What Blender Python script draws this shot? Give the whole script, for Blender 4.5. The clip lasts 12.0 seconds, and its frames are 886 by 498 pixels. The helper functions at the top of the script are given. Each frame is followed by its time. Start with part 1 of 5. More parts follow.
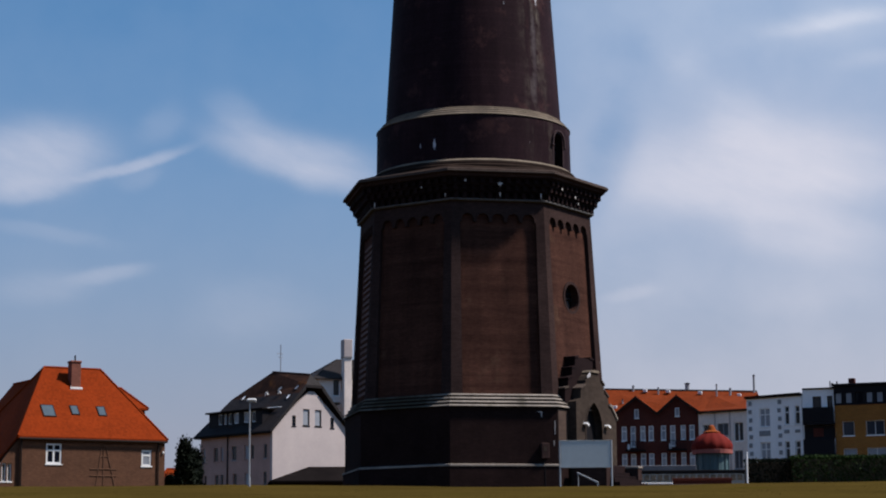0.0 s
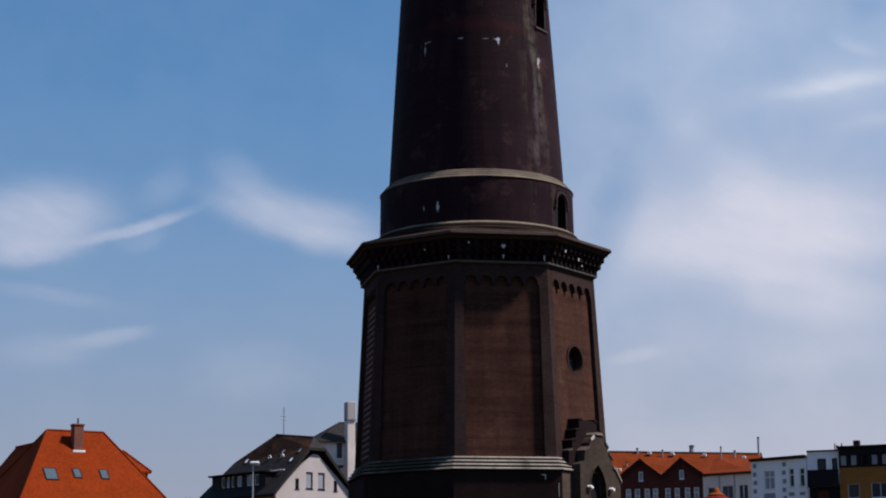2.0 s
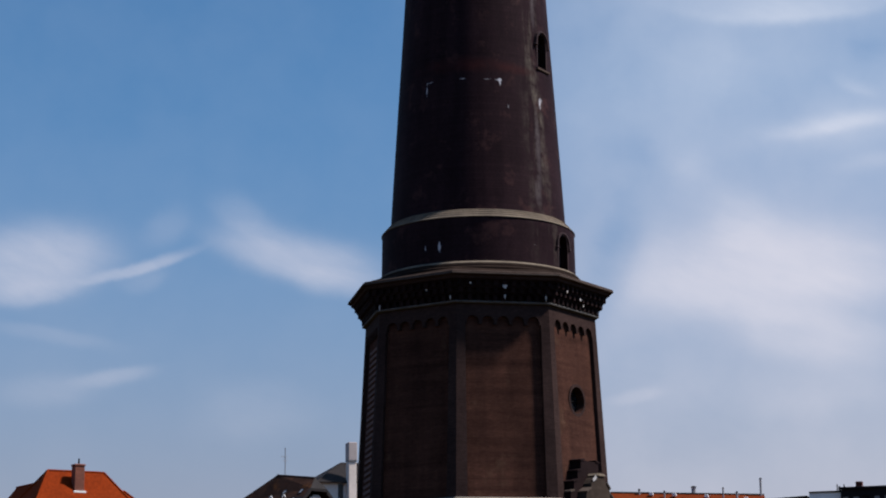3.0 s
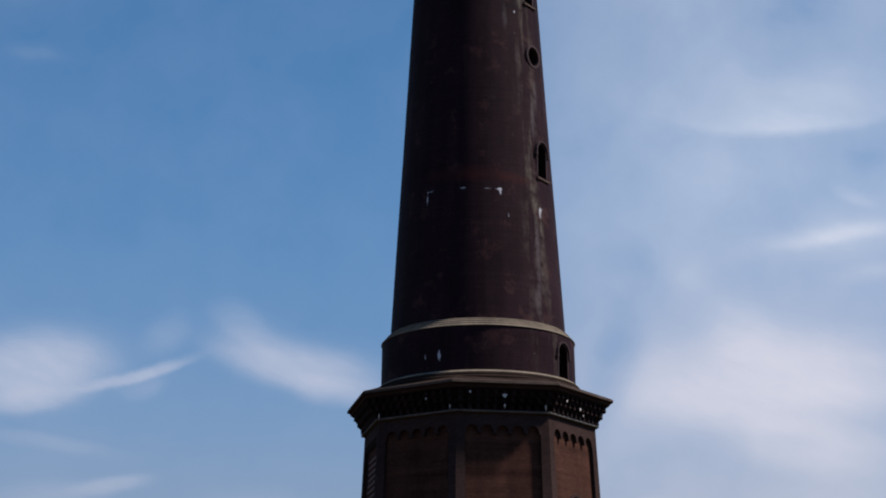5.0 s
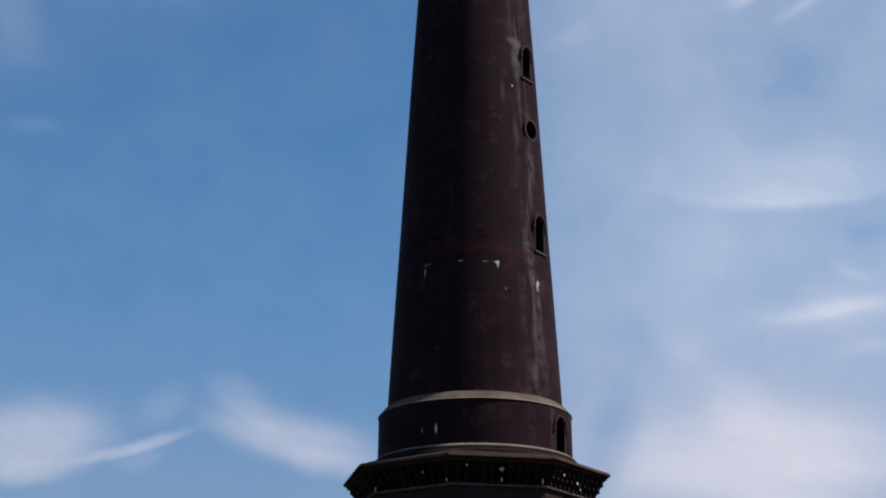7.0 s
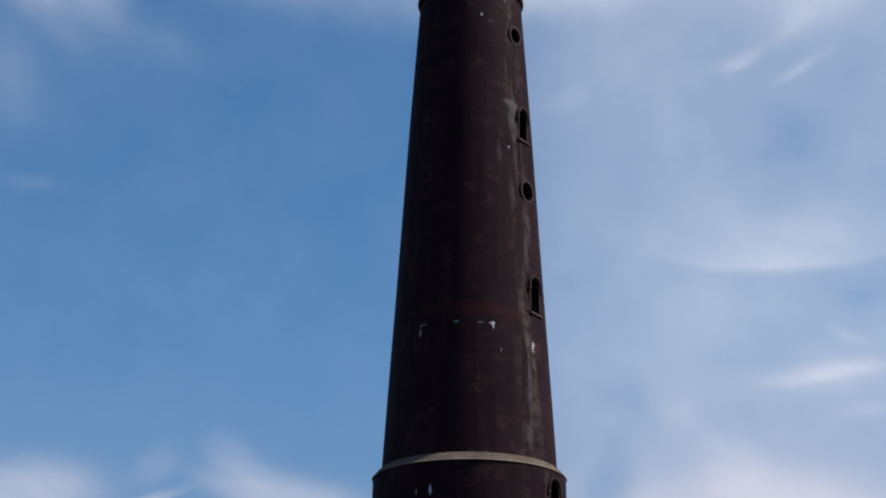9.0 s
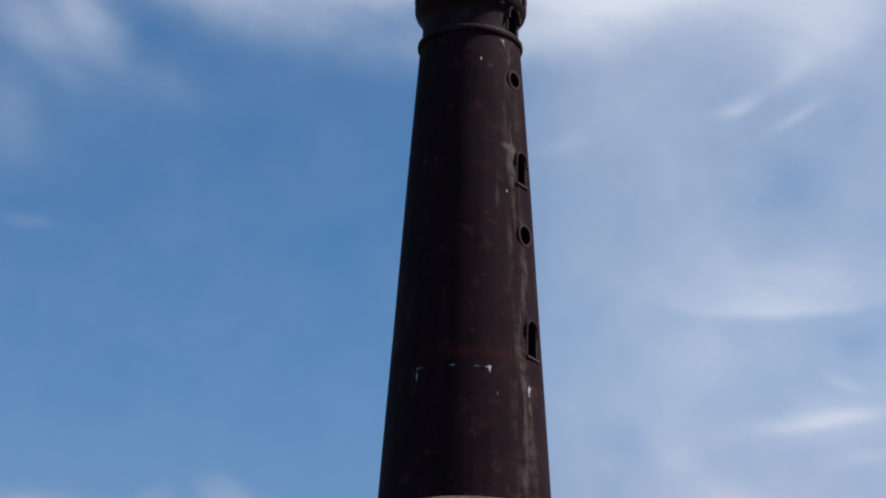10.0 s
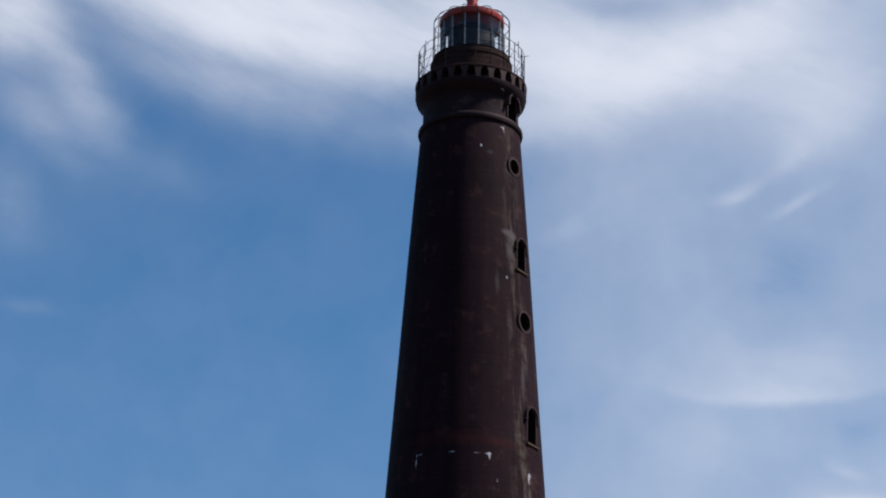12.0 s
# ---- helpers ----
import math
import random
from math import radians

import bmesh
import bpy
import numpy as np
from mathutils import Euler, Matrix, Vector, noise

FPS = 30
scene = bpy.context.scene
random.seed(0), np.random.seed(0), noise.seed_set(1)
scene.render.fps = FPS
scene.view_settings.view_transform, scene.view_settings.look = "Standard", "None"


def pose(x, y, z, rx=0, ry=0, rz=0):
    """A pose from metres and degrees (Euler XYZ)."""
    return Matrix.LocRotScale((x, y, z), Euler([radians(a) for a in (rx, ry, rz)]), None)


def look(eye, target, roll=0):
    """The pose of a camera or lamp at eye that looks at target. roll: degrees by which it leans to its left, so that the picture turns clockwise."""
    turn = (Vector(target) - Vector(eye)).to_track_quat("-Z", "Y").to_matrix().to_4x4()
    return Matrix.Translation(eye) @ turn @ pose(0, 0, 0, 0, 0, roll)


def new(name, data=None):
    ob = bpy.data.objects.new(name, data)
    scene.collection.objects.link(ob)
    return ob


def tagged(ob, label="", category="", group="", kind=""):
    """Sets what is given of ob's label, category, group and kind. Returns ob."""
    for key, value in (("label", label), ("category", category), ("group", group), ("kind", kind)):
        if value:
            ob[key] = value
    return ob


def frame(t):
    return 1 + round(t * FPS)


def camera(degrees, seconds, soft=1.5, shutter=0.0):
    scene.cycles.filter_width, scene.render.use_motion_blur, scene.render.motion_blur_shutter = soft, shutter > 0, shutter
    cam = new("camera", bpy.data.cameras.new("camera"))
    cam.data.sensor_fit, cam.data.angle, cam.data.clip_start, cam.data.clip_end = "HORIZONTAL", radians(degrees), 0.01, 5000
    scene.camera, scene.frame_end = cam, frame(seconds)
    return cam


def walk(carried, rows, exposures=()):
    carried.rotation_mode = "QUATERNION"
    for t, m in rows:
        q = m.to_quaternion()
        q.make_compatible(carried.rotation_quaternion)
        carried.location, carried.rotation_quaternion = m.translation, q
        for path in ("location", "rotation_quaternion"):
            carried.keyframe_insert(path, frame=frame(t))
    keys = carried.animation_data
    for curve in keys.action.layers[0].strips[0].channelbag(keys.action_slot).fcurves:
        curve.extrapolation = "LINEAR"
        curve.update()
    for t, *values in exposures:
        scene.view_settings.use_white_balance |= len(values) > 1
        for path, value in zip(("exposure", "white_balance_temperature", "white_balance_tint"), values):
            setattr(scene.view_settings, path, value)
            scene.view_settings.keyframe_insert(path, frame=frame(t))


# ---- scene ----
# camera: it stands below the mound and tilts up along the tower
cam = camera(25.25, 12.0, soft=2.0)
EYE = (0.0, -110.0, -4.6)
TURNS = (
    (0.0, 0.920, 9.300, -0.420), (0.5, 0.961, 9.696, -0.426), (1.0, 0.985, 10.111, -0.435), (1.5, 1.001, 10.590, -0.448),
    (2.0, 1.005, 11.102, -0.477), (2.5, 1.024, 11.651, -0.468), (3.0, 1.045, 12.268, -0.430), (5.0, 1.029, 15.412, -0.172),
    (5.5, 1.024, 16.093, -0.069), (6.0, 1.024, 16.672, -0.044), (6.5, 0.986, 17.104, 0.026), (7.0, 0.949, 17.520, 0.042),
    (9.0, 0.828, 19.274, 0.439), (9.5, 0.782, 19.832, 0.737), (10.0, 0.764, 20.526, 0.993), (10.5, 0.766, 21.230, 1.063),
    (11.0, 0.788, 21.931, 1.078), (11.5, 0.798, 22.531, 1.146), (12.0, 0.810, 23.024, 1.125))


def aim(yaw, pitch, roll):
    y, p = radians(yaw), radians(pitch)
    way = Vector((-math.sin(y) * math.cos(p), math.cos(y) * math.cos(p), math.sin(p)))
    return look(EYE, Vector(EYE) + way * 10, roll)


walk(cam, [(t, aim(a, b, c)) for t, a, b, c in TURNS], exposures=((0, 0.2, 6600, 14), (12, 0.2, 6600, 14)))

# ---------------------------------------------------------------- sky and sun
SUN_AZ, SUN_EL = 86.0, 52.0     # from the way to the camera round to the right; height
sun_way = Vector((math.sin(radians(SUN_AZ)) * math.cos(radians(SUN_EL)), -math.cos(radians(SUN_AZ)) * math.cos(radians(SUN_EL)),
                  math.sin(radians(SUN_EL))))
# the sun's disc is set wide, which softens its shadows
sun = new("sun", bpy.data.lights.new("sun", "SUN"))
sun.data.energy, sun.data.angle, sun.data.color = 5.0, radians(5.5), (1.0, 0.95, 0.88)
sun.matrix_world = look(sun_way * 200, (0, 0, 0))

world = bpy.data.worlds.new("world")
scene.world = world
world.use_nodes = True
wt = world.node_tree
wt.nodes.clear()


def wmath(op, a, b=None, c=None):
    n = wt.nodes.new("ShaderNodeMath")
    n.operation = op
    for i, v in enumerate((a, b, c)):
        if v is None:
            continue
        if isinstance(v, (int, float)):
            n.inputs[i].default_value = v
        else:
            wt.links.new(v, n.inputs[i])
    return n.outputs[0]


def wnoise(vec, scale, detail, rough):
    n = wt.nodes.new("ShaderNodeTexNoise")
    n.inputs["Scale"].default_value, n.inputs["Detail"].default_value, n.inputs["Roughness"].default_value = scale, detail, rough
    wt.links.new(vec, n.inputs["Vector"])
    return n


def wmap(vec, loc=(0, 0, 0), rot=(0, 0, 0), size=(1, 1, 1), kind="TEXTURE"):
    n = wt.nodes.new("ShaderNodeMapping")
    n.vector_type = kind
    n.inputs["Location"].default_value, n.inputs["Rotation"].default_value, n.inputs["Scale"].default_value = loc, rot, size
    wt.links.new(vec, n.inputs["Vector"])
    return n.outputs[0]


sky = wt.nodes.new("ShaderNodeTexSky")
sky.sky_type = "NISHITA"
sky.sun_disc = False
sky.sun_elevation, sky.sun_rotation = radians(SUN_EL), math.atan2(sun_way.x, sun_way.y)
sky.air_density, sky.dust_density, sky.ozone_density = 1.0, 0.6, 2.0
co = wt.nodes.new("ShaderNodeTexCoord")
xyz = wt.nodes.new("ShaderNodeSeparateXYZ")
wt.links.new(co.outputs["Generated"], xyz.inputs[0])
az = wmath("MULTIPLY", wmath("ARCTAN2", xyz.outputs[0], xyz.outputs[1]), 57.2958)
el = wmath("MULTIPLY", wmath("ARCSINE", xyz.outputs[2]), 57.2958)
dome = wt.nodes.new("ShaderNodeCombineXYZ")
wt.links.new(az, dome.inputs[0])
wt.links.new(el, dome.inputs[1])
# the wind draws the cirrus out: warp the dome by slow and quick swirls
swirl = wnoise(dome.outputs[0], 0.34, 6, 0.62)
warp = wt.nodes.new("ShaderNodeVectorMath")
warp.operation = "MULTIPLY_ADD"
wt.links.new(swirl.outputs["Color"], warp.inputs[0])
warp.inputs[1].default_value, warp.inputs[2].default_value = (0.64, 0.52, 0), (-0.32, -0.26, 0)
bent = wt.nodes.new("ShaderNodeVectorMath")
bent.operation = "ADD"
wt.links.new(dome.outputs[0], bent.inputs[0])
wt.links.new(warp.outputs[0], bent.inputs[1])
# cloud banks, each a soft bow: azimuth and height of its start, middle and end, half width above and below (degrees), weight
BANKS_LOW_LEFT = (
    (-16.22, 11.55, -12.99, 11.79, -10.57, 12.06, 0.98, 0.92, 0.48),
    (-14.78, 10.82, -13.04, 10.86, -11.20, 11.30, 0.39, 0.31, 0.24),
    (-11.93, 11.19, -9.99, 11.62, -8.00, 12.40, 0.20, 0.15, 0.36),
    (-10.25, 12.14, -9.27, 12.76, -8.54, 13.42, 0.49, 0.43, 0.08),
    (-10.87, 11.15, -9.82, 11.27, -9.09, 11.71, 0.36, 0.33, 0.10),
    (-14.44, 9.99, -12.37, 9.76, -9.94, 9.26, 0.20, 0.26, 0.08),
    (-12.09, 8.32, -10.65, 8.52, -9.20, 8.73, 0.21, 0.26, 0.18),
    (-14.53, 7.96, -12.48, 8.12, -10.89, 8.28, 0.49, 0.49, 0.10),
    (-7.46, 12.63, -5.38, 11.93, -1.38, 11.41, 0.72, 0.56, 0.42),
    (-6.21, 11.79, -4.04, 11.31, -2.04, 11.20, 0.39, 0.39, 0.16),
    (-7.89, 13.65, -7.05, 13.18, -5.71, 12.49, 0.56, 0.43, 0.13),
)
BANKS_LOW_RIGHT = (
    (4.03, 11.10, 8.39, 11.25, 14.28, 11.06, 1.44, 1.08, 0.84),
    (6.88, 10.14, 9.46, 9.72, 13.24, 9.08, 0.59, 0.85, 0.42),
    (6.57, 13.31, 7.79, 12.83, 9.40, 12.14, 0.85, 0.72, 0.30),
    (5.47, 15.13, 6.33, 14.45, 6.92, 13.78, 0.56, 0.56, 0.14),
    (9.11, 15.24, 10.68, 15.44, 13.27, 15.74, 0.28, 0.18, 0.55),
    (7.54, 15.05, 10.18, 15.28, 13.25, 15.27, 0.65, 0.49, 0.20),
    (10.46, 14.29, 11.76, 14.39, 13.21, 14.48, 0.23, 0.23, 0.16),
    (3.46, 7.83, 4.53, 7.95, 5.39, 8.07, 0.21, 0.18, 0.16),
    (7.77, 7.60, 9.87, 7.91, 12.88, 8.14, 0.72, 0.72, 0.12),
    (-8.45, 7.42, -6.50, 7.65, -4.04, 7.49, 0.90, 0.90, 0.08),
    (3.09, 9.58, 4.05, 11.85, 4.52, 14.11, 0.74, 0.74, -0.20),
    (3.05, 7.62, 4.39, 8.74, 5.88, 9.35, 0.85, 0.85, -0.12),
    (3.19, 6.64, 6.13, 6.75, 10.31, 6.96, 1.15, 1.15, -0.10),
)
BANKS_MID_RIGHT = (
    (6.18, 19.08, 9.55, 18.60, 13.55, 18.97, 0.92, 0.21, 0.46),
    (6.75, 20.35, 9.61, 19.72, 13.30, 20.05, 0.62, 0.46, 0.12),
    (2.04, 23.26, 3.20, 23.75, 4.01, 24.40, 0.23, 0.23, 0.07),
    (8.02, 21.86, 10.10, 22.21, 12.19, 21.90, 1.39, 1.39, -0.17),
    (5.08, 16.79, 6.96, 17.21, 9.48, 17.47, 1.15, 1.15, 0.12),
    (10.69, 16.87, 11.32, 16.47, 12.36, 16.18, 0.21, 0.15, 0.16),
    (3.51, 14.87, 4.69, 15.06, 5.67, 14.41, 0.65, 0.65, -0.10),
    (10.84, 17.88, 11.64, 17.57, 13.13, 17.72, 0.49, 0.49, -0.12),
    (-14.46, 20.59, -13.46, 20.71, -12.53, 20.60, 0.20, 0.20, 0.03),
)
BANKS_HIGH_LEFT = (
    (-13.16, 30.37, -7.17, 29.37, -0.63, 28.24, 1.56, 0.92, 2.10),
    (-15.09, 29.82, -13.17, 27.73, -10.40, 24.61, 0.69, 0.62, 0.42),
    (-13.15, 28.78, -7.58, 27.41, -1.32, 26.22, 0.98, 0.82, 0.34),
    (-15.77, 27.03, -13.73, 26.15, -11.75, 24.98, 0.98, 0.82, 0.26),
    (-16.75, 28.97, -15.11, 28.71, -13.54, 28.26, 1.15, 0.98, 0.85),
    (-11.13, 25.84, -9.54, 24.92, -8.69, 24.36, 0.65, 0.46, 0.06),
    (-14.46, 20.76, -13.44, 20.68, -12.33, 20.61, 0.20, 0.20, 0.03),
    (-15.37, 25.32, -14.38, 23.66, -13.75, 21.96, 0.98, 0.98, 0.12),
    (-15.81, 32.41, -8.35, 32.42, -0.71, 31.97, 1.80, 1.64, 1.30),
    (-5.11, 28.93, -0.09, 29.25, 4.92, 29.05, 1.80, 1.01, 1.00),
)
BANKS_HIGH_RIGHT = (
    (-0.26, 28.27, 4.90, 28.08, 8.94, 28.66, 1.08, 1.01, 1.70),
    (6.58, 29.00, 9.17, 29.45, 11.61, 30.54, 0.49, 1.56, 0.90),
    (8.54, 27.98, 11.22, 27.75, 14.58, 27.86, 1.51, 1.34, 0.50),
    (9.68, 25.86, 11.12, 26.32, 13.79, 26.82, 0.98, 0.82, 0.32),
    (7.44, 24.24, 8.51, 24.46, 9.31, 24.87, 0.23, 0.18, 0.26),
    (9.18, 24.82, 10.18, 25.44, 11.02, 26.10, 0.36, 0.29, 0.18),
    (9.29, 23.65, 10.28, 24.11, 11.09, 24.61, 0.16, 0.13, 0.20),
    (2.41, 23.20, 3.56, 23.61, 4.73, 24.05, 0.20, 0.20, 0.05),
    (-1.50, 26.36, 2.14, 26.76, 6.68, 26.64, 0.56, 0.69, 0.40),
    (2.24, 30.42, 4.57, 29.87, 6.62, 30.15, 0.43, 0.39, -0.30),
    (-0.71, 32.13, 6.90, 32.50, 14.91, 31.10, 1.64, 1.64, 0.95),
)
BANKS_OUTSIDE = (
    (-26.0, 33.0, 0.0, 36.0, 26.0, 33.0, 3.50, 3.50, 0.60),
    (22.0, 14.0, 32.0, 18.0, 44.0, 24.0, 5.00, 5.00, 0.40),
)
total = None
for a0, e0, a1, e1, a2, e2, above, below, weight in (*BANKS_LOW_LEFT, *BANKS_LOW_RIGHT, *BANKS_MID_RIGHT, *BANKS_HIGH_LEFT, *BANKS_HIGH_RIGHT, *BANKS_OUTSIDE):
    edge = 1.6 if e1 < 14 else 1.0  # the low clouds are denser, with firmer edges
    reach = math.hypot(a2 - a0, e2 - e0) / 2
    turn = math.atan2(e2 - e0, a2 - a0)
    # how far the middle lies off the chord
    sag = -(a1 - (a0 + a2) / 2) * math.sin(turn) + (e1 - (e0 + e2) / 2) * math.cos(turn)
    v = wmap(bent.outputs[0], (a1, e1, 0), (0, 0, turn), (reach * 0.75, 1, 1))
    sep = wt.nodes.new("ShaderNodeSeparateXYZ")
    wt.links.new(v, sep.inputs[0])
    along = wmath("MULTIPLY", sep.outputs[0], sep.outputs[0])
    off = wmath("MULTIPLY_ADD", wmath("MINIMUM", along, 4.0), sag / 1.78, sep.outputs[1])
    bow = wmath("MULTIPLY_ADD", wmath("MAXIMUM", off, 0.0), 1 / above - 1 / below, wmath("MULTIPLY", off, 1 / below))
    g = wmath("POWER", 0.368, wmath("POWER", wmath("MULTIPLY_ADD", bow, bow, along), edge))
    total = wmath("MULTIPLY", g, weight) if total is None else wmath("MULTIPLY_ADD", g, weight, total)
# finer wisps within the banks
wisp = wnoise(wmap(bent.outputs[0], (0, 0, 0), (0, 0, radians(-24)), (2.2, 0.5, 1)), 1.1, 7, 0.62)
fibre = wnoise(wmap(bent.outputs[0], (0, 0, 0), (0, 0, radians(-8)), (3.4, 0.9, 1)), 0.9, 6, 0.55)
puff = wnoise(bent.outputs[0], 0.35, 5, 0.55)
# a thin veil over the sunward half of the sky
veil = wmath("MULTIPLY", wmath("MINIMUM", wmath("MAXIMUM", wmath("MULTIPLY", wmath("ADD", az, 1.5), 0.17), 0.0), 1.0),
             wmath("MINIMUM", wmath("MAXIMUM", wmath("MULTIPLY", wmath("SUBTRACT", 75.0, az), 0.03), 0.0), 1.0))
veil = wmath("MULTIPLY", wmath("MULTIPLY_ADD", veil, 0.36, 0.045), wmath("MULTIPLY_ADD", puff.outputs["Fac"], 0.7, 0.62))
grain = wmath("ADD", wmath("MULTIPLY_ADD", fibre.outputs["Fac"], 0.8, 0.0), wmath("MULTIPLY_ADD", wisp.outputs["Fac"], 0.6, wmath("MULTIPLY", puff.outputs["Fac"], 0.5)))
cover = wmath("ADD", wmath("MULTIPLY", total, grain), veil)
cover = wmath("ADD", cover, wmath("MULTIPLY", wmath("SUBTRACT", puff.outputs["Fac"], 0.45), 0.05))
cover = wmath("SUBTRACT", 1.0, wmath("POWER", 0.368, wmath("MULTIPLY", wmath("MAXIMUM", cover, 0.0), 1.15)))
rise = wmath("MULTIPLY", wmath("MAXIMUM", el, 0.0), 0.098)
haze = wmath("MULTIPLY", wmath("POWER", 0.368, wmath("MULTIPLY", rise, rise)), 0.9)
tint = wt.nodes.new("ShaderNodeMixRGB")
tint.blend_type = "MULTIPLY"
tint.inputs[0].default_value = 1.0
tint.inputs[2].default_value = (0.31, 0.79, 1.06, 1)
wt.links.new(sky.outputs[0], tint.inputs[1])
low = wt.nodes.new("ShaderNodeMixRGB")
wt.links.new(haze, low.inputs[0])
wt.links.new(tint.outputs[0], low.inputs[1])
low.inputs[2].default_value = (3.26, 3.12, 4.0, 1)
mixer = wt.nodes.new("ShaderNodeMixRGB")
wt.links.new(cover, mixer.inputs[0])
wt.links.new(low.outputs[0], mixer.inputs[1])
# low clouds are seen through more air, which takes their blue
lofty = wmath("MINIMUM", wmath("MAXIMUM", wmath("MULTIPLY_ADD", el, 0.22, -2.7), 0.0), 1.0)
cloud = wt.nodes.new("ShaderNodeMixRGB")
wt.links.new(lofty, cloud.inputs[0])
cloud.inputs[1].default_value, cloud.inputs[2].default_value = (7.7, 7.7, 8.4, 1), (7.6, 8.25, 9.2, 1)
wt.links.new(cloud.outputs[0], mixer.inputs[2])
back = wt.nodes.new("ShaderNodeBackground")
back.inputs["Strength"].default_value = 0.087
wt.links.new(mixer.outputs[0], back.inputs["Color"])
wout = wt.nodes.new("ShaderNodeOutputWorld")
wt.links.new(back.outputs[0], wout.inputs["Surface"])


# ---------------------------------------------------------------- materials
def material(name, colour, rough=0.8, metal=0.0, vary=0.35, grain=6.0, stain=0.35, stain_size=0.35, bump=0.3, brick=None, mortar=None,
             spots=None, streaks=False, random_tint=0.0, stretch=(1, 1, 1), gloss=None, runs=None, bands=0.0, patches=()):
    """A surface with fine grain and broad stains; brick = (width, height, joint) lays courses along the mesh's own metres."""
    m = bpy.data.materials.new(name)
    m.use_nodes = True
    t = m.node_tree
    b = t.nodes["Principled BSDF"]
    b.inputs["Roughness"].default_value, b.inputs["Metallic"].default_value = rough, metal
    b.inputs["Specular IOR Level"].default_value = gloss if gloss is not None else (0.5 if rough < 0.6 else 0.12)
    tc = t.nodes.new("ShaderNodeTexCoord")
    mp = t.nodes.new("ShaderNodeMapping")
    mp.inputs["Scale"].default_value = stretch
    t.links.new(tc.outputs["Object"], mp.inputs["Vector"])

    def mix(kind, fac, one, two):
        n = t.nodes.new("ShaderNodeMixRGB")
        n.blend_type = kind
        for i, v in enumerate((fac, one, two)):
            if isinstance(v, (int, float)):
                n.inputs[i].default_value = v
            elif isinstance(v, tuple):
                n.inputs[i].default_value = (*v, 1)
            else:
                t.links.new(v, n.inputs[i])
        return n.outputs[0]

    def noise_tex(scale, detail=4, rough_=0.6, vec=None):
        n = t.nodes.new("ShaderNodeTexNoise")
        n.inputs["Scale"].default_value, n.inputs["Detail"].default_value, n.inputs["Roughness"].default_value = scale, detail, rough_
        t.links.new(vec or mp.outputs[0], n.inputs["Vector"])
        return n.outputs["Fac"]

    def ramp(fac, lo, hi, one=(0, 0, 0), two=(1, 1, 1)):
        n = t.nodes.new("ShaderNodeValToRGB")
        n.color_ramp.elements[0].position, n.color_ramp.elements[1].position = lo, hi
        n.color_ramp.elements[0].color, n.color_ramp.elements[1].color = (*one, 1), (*two, 1)
        t.links.new(fac, n.inputs[0])
        return n.outputs[0]

    fine, broad = noise_tex(grain), noise_tex(stain_size, 5, 0.65)
    col, height = colour, fine
    if brick:
        n = t.nodes.new("ShaderNodeTexBrick")
        uv = t.nodes.new("ShaderNodeMapping")
        t.links.new(tc.outputs["UV"], uv.inputs["Vector"])
        t.links.new(uv.outputs[0], n.inputs["Vector"])
        n.inputs["Scale"].default_value = 1
        n.inputs["Brick Width"].default_value, n.inputs["Row Height"].default_value, n.inputs["Mortar Size"].default_value = brick
        n.inputs["Mortar Smooth"].default_value = 0.3
        n.inputs["Color1"].default_value = (*[c * 0.85 for c in colour], 1)
        n.inputs["Color2"].default_value = (*[min(1, c * 1.15) for c in colour], 1)
        n.inputs["Mortar"].default_value = (*(mortar or tuple(c * 0.6 for c in colour)), 1)
        col = n.outputs["Color"]
        height = mix("SUBTRACT", 0.7, fine, n.outputs["Fac"])
    col = mix("MULTIPLY", vary, col, ramp(fine, 0.25, 0.75, (0.45, 0.45, 0.45), (1.25, 1.25, 1.25)))
    col = mix("MULTIPLY", stain, col, ramp(broad, 0.3, 0.7, (0.35, 0.35, 0.37), (1.3, 1.25, 1.2)))
    if spots:
        col = mix("MIX", ramp(noise_tex(spots[1], 5, 0.7), spots[2], spots[2] + 0.1), col, spots[0])
    if streaks:
        sv = t.nodes.new("ShaderNodeMapping")
        sv.inputs["Scale"].default_value = (1.6, 1.6, 0.06)
        t.links.new(tc.outputs["Object"], sv.inputs["Vector"])
        col = mix("MULTIPLY", 0.5, col, ramp(noise_tex(1.0, 5, 0.6, sv.outputs[0]), 0.35, 0.65, (0.6, 0.6, 0.62), (1.2, 1.15, 1.1)))
    if bands:
        bv = t.nodes.new("ShaderNodeMapping")
        bv.inputs["Scale"].default_value = (0.12, 0.12, 2.6)
        t.links.new(tc.outputs["Object"], bv.inputs["Vector"])
        col = mix("MULTIPLY", bands, col, ramp(noise_tex(1.0, 4, 0.6, bv.outputs[0]), 0.3, 0.7, (0.45, 0.42, 0.42), (1.35, 1.3, 1.2)))
    if runs or patches:
        # lime washed down one side of a round tower: angle, spread, colour
        sep = t.nodes.new("ShaderNodeSeparateXYZ")
        t.links.new(tc.outputs["Object"], sep.inputs[0])

        def calc(op, a, b=None):
            n = t.nodes.new("ShaderNodeMath")
            n.operation = op
            for i, v in enumerate((a, b)):
                if isinstance(v, (int, float)):
                    n.inputs[i].default_value = v
                elif v is not None:
                    t.links.new(v, n.inputs[i])
            return n.outputs[0]
        angle = calc("MULTIPLY", calc("ARCTAN2", sep.outputs[0], calc("MULTIPLY", sep.outputs[1], -1.0)), 57.2958)
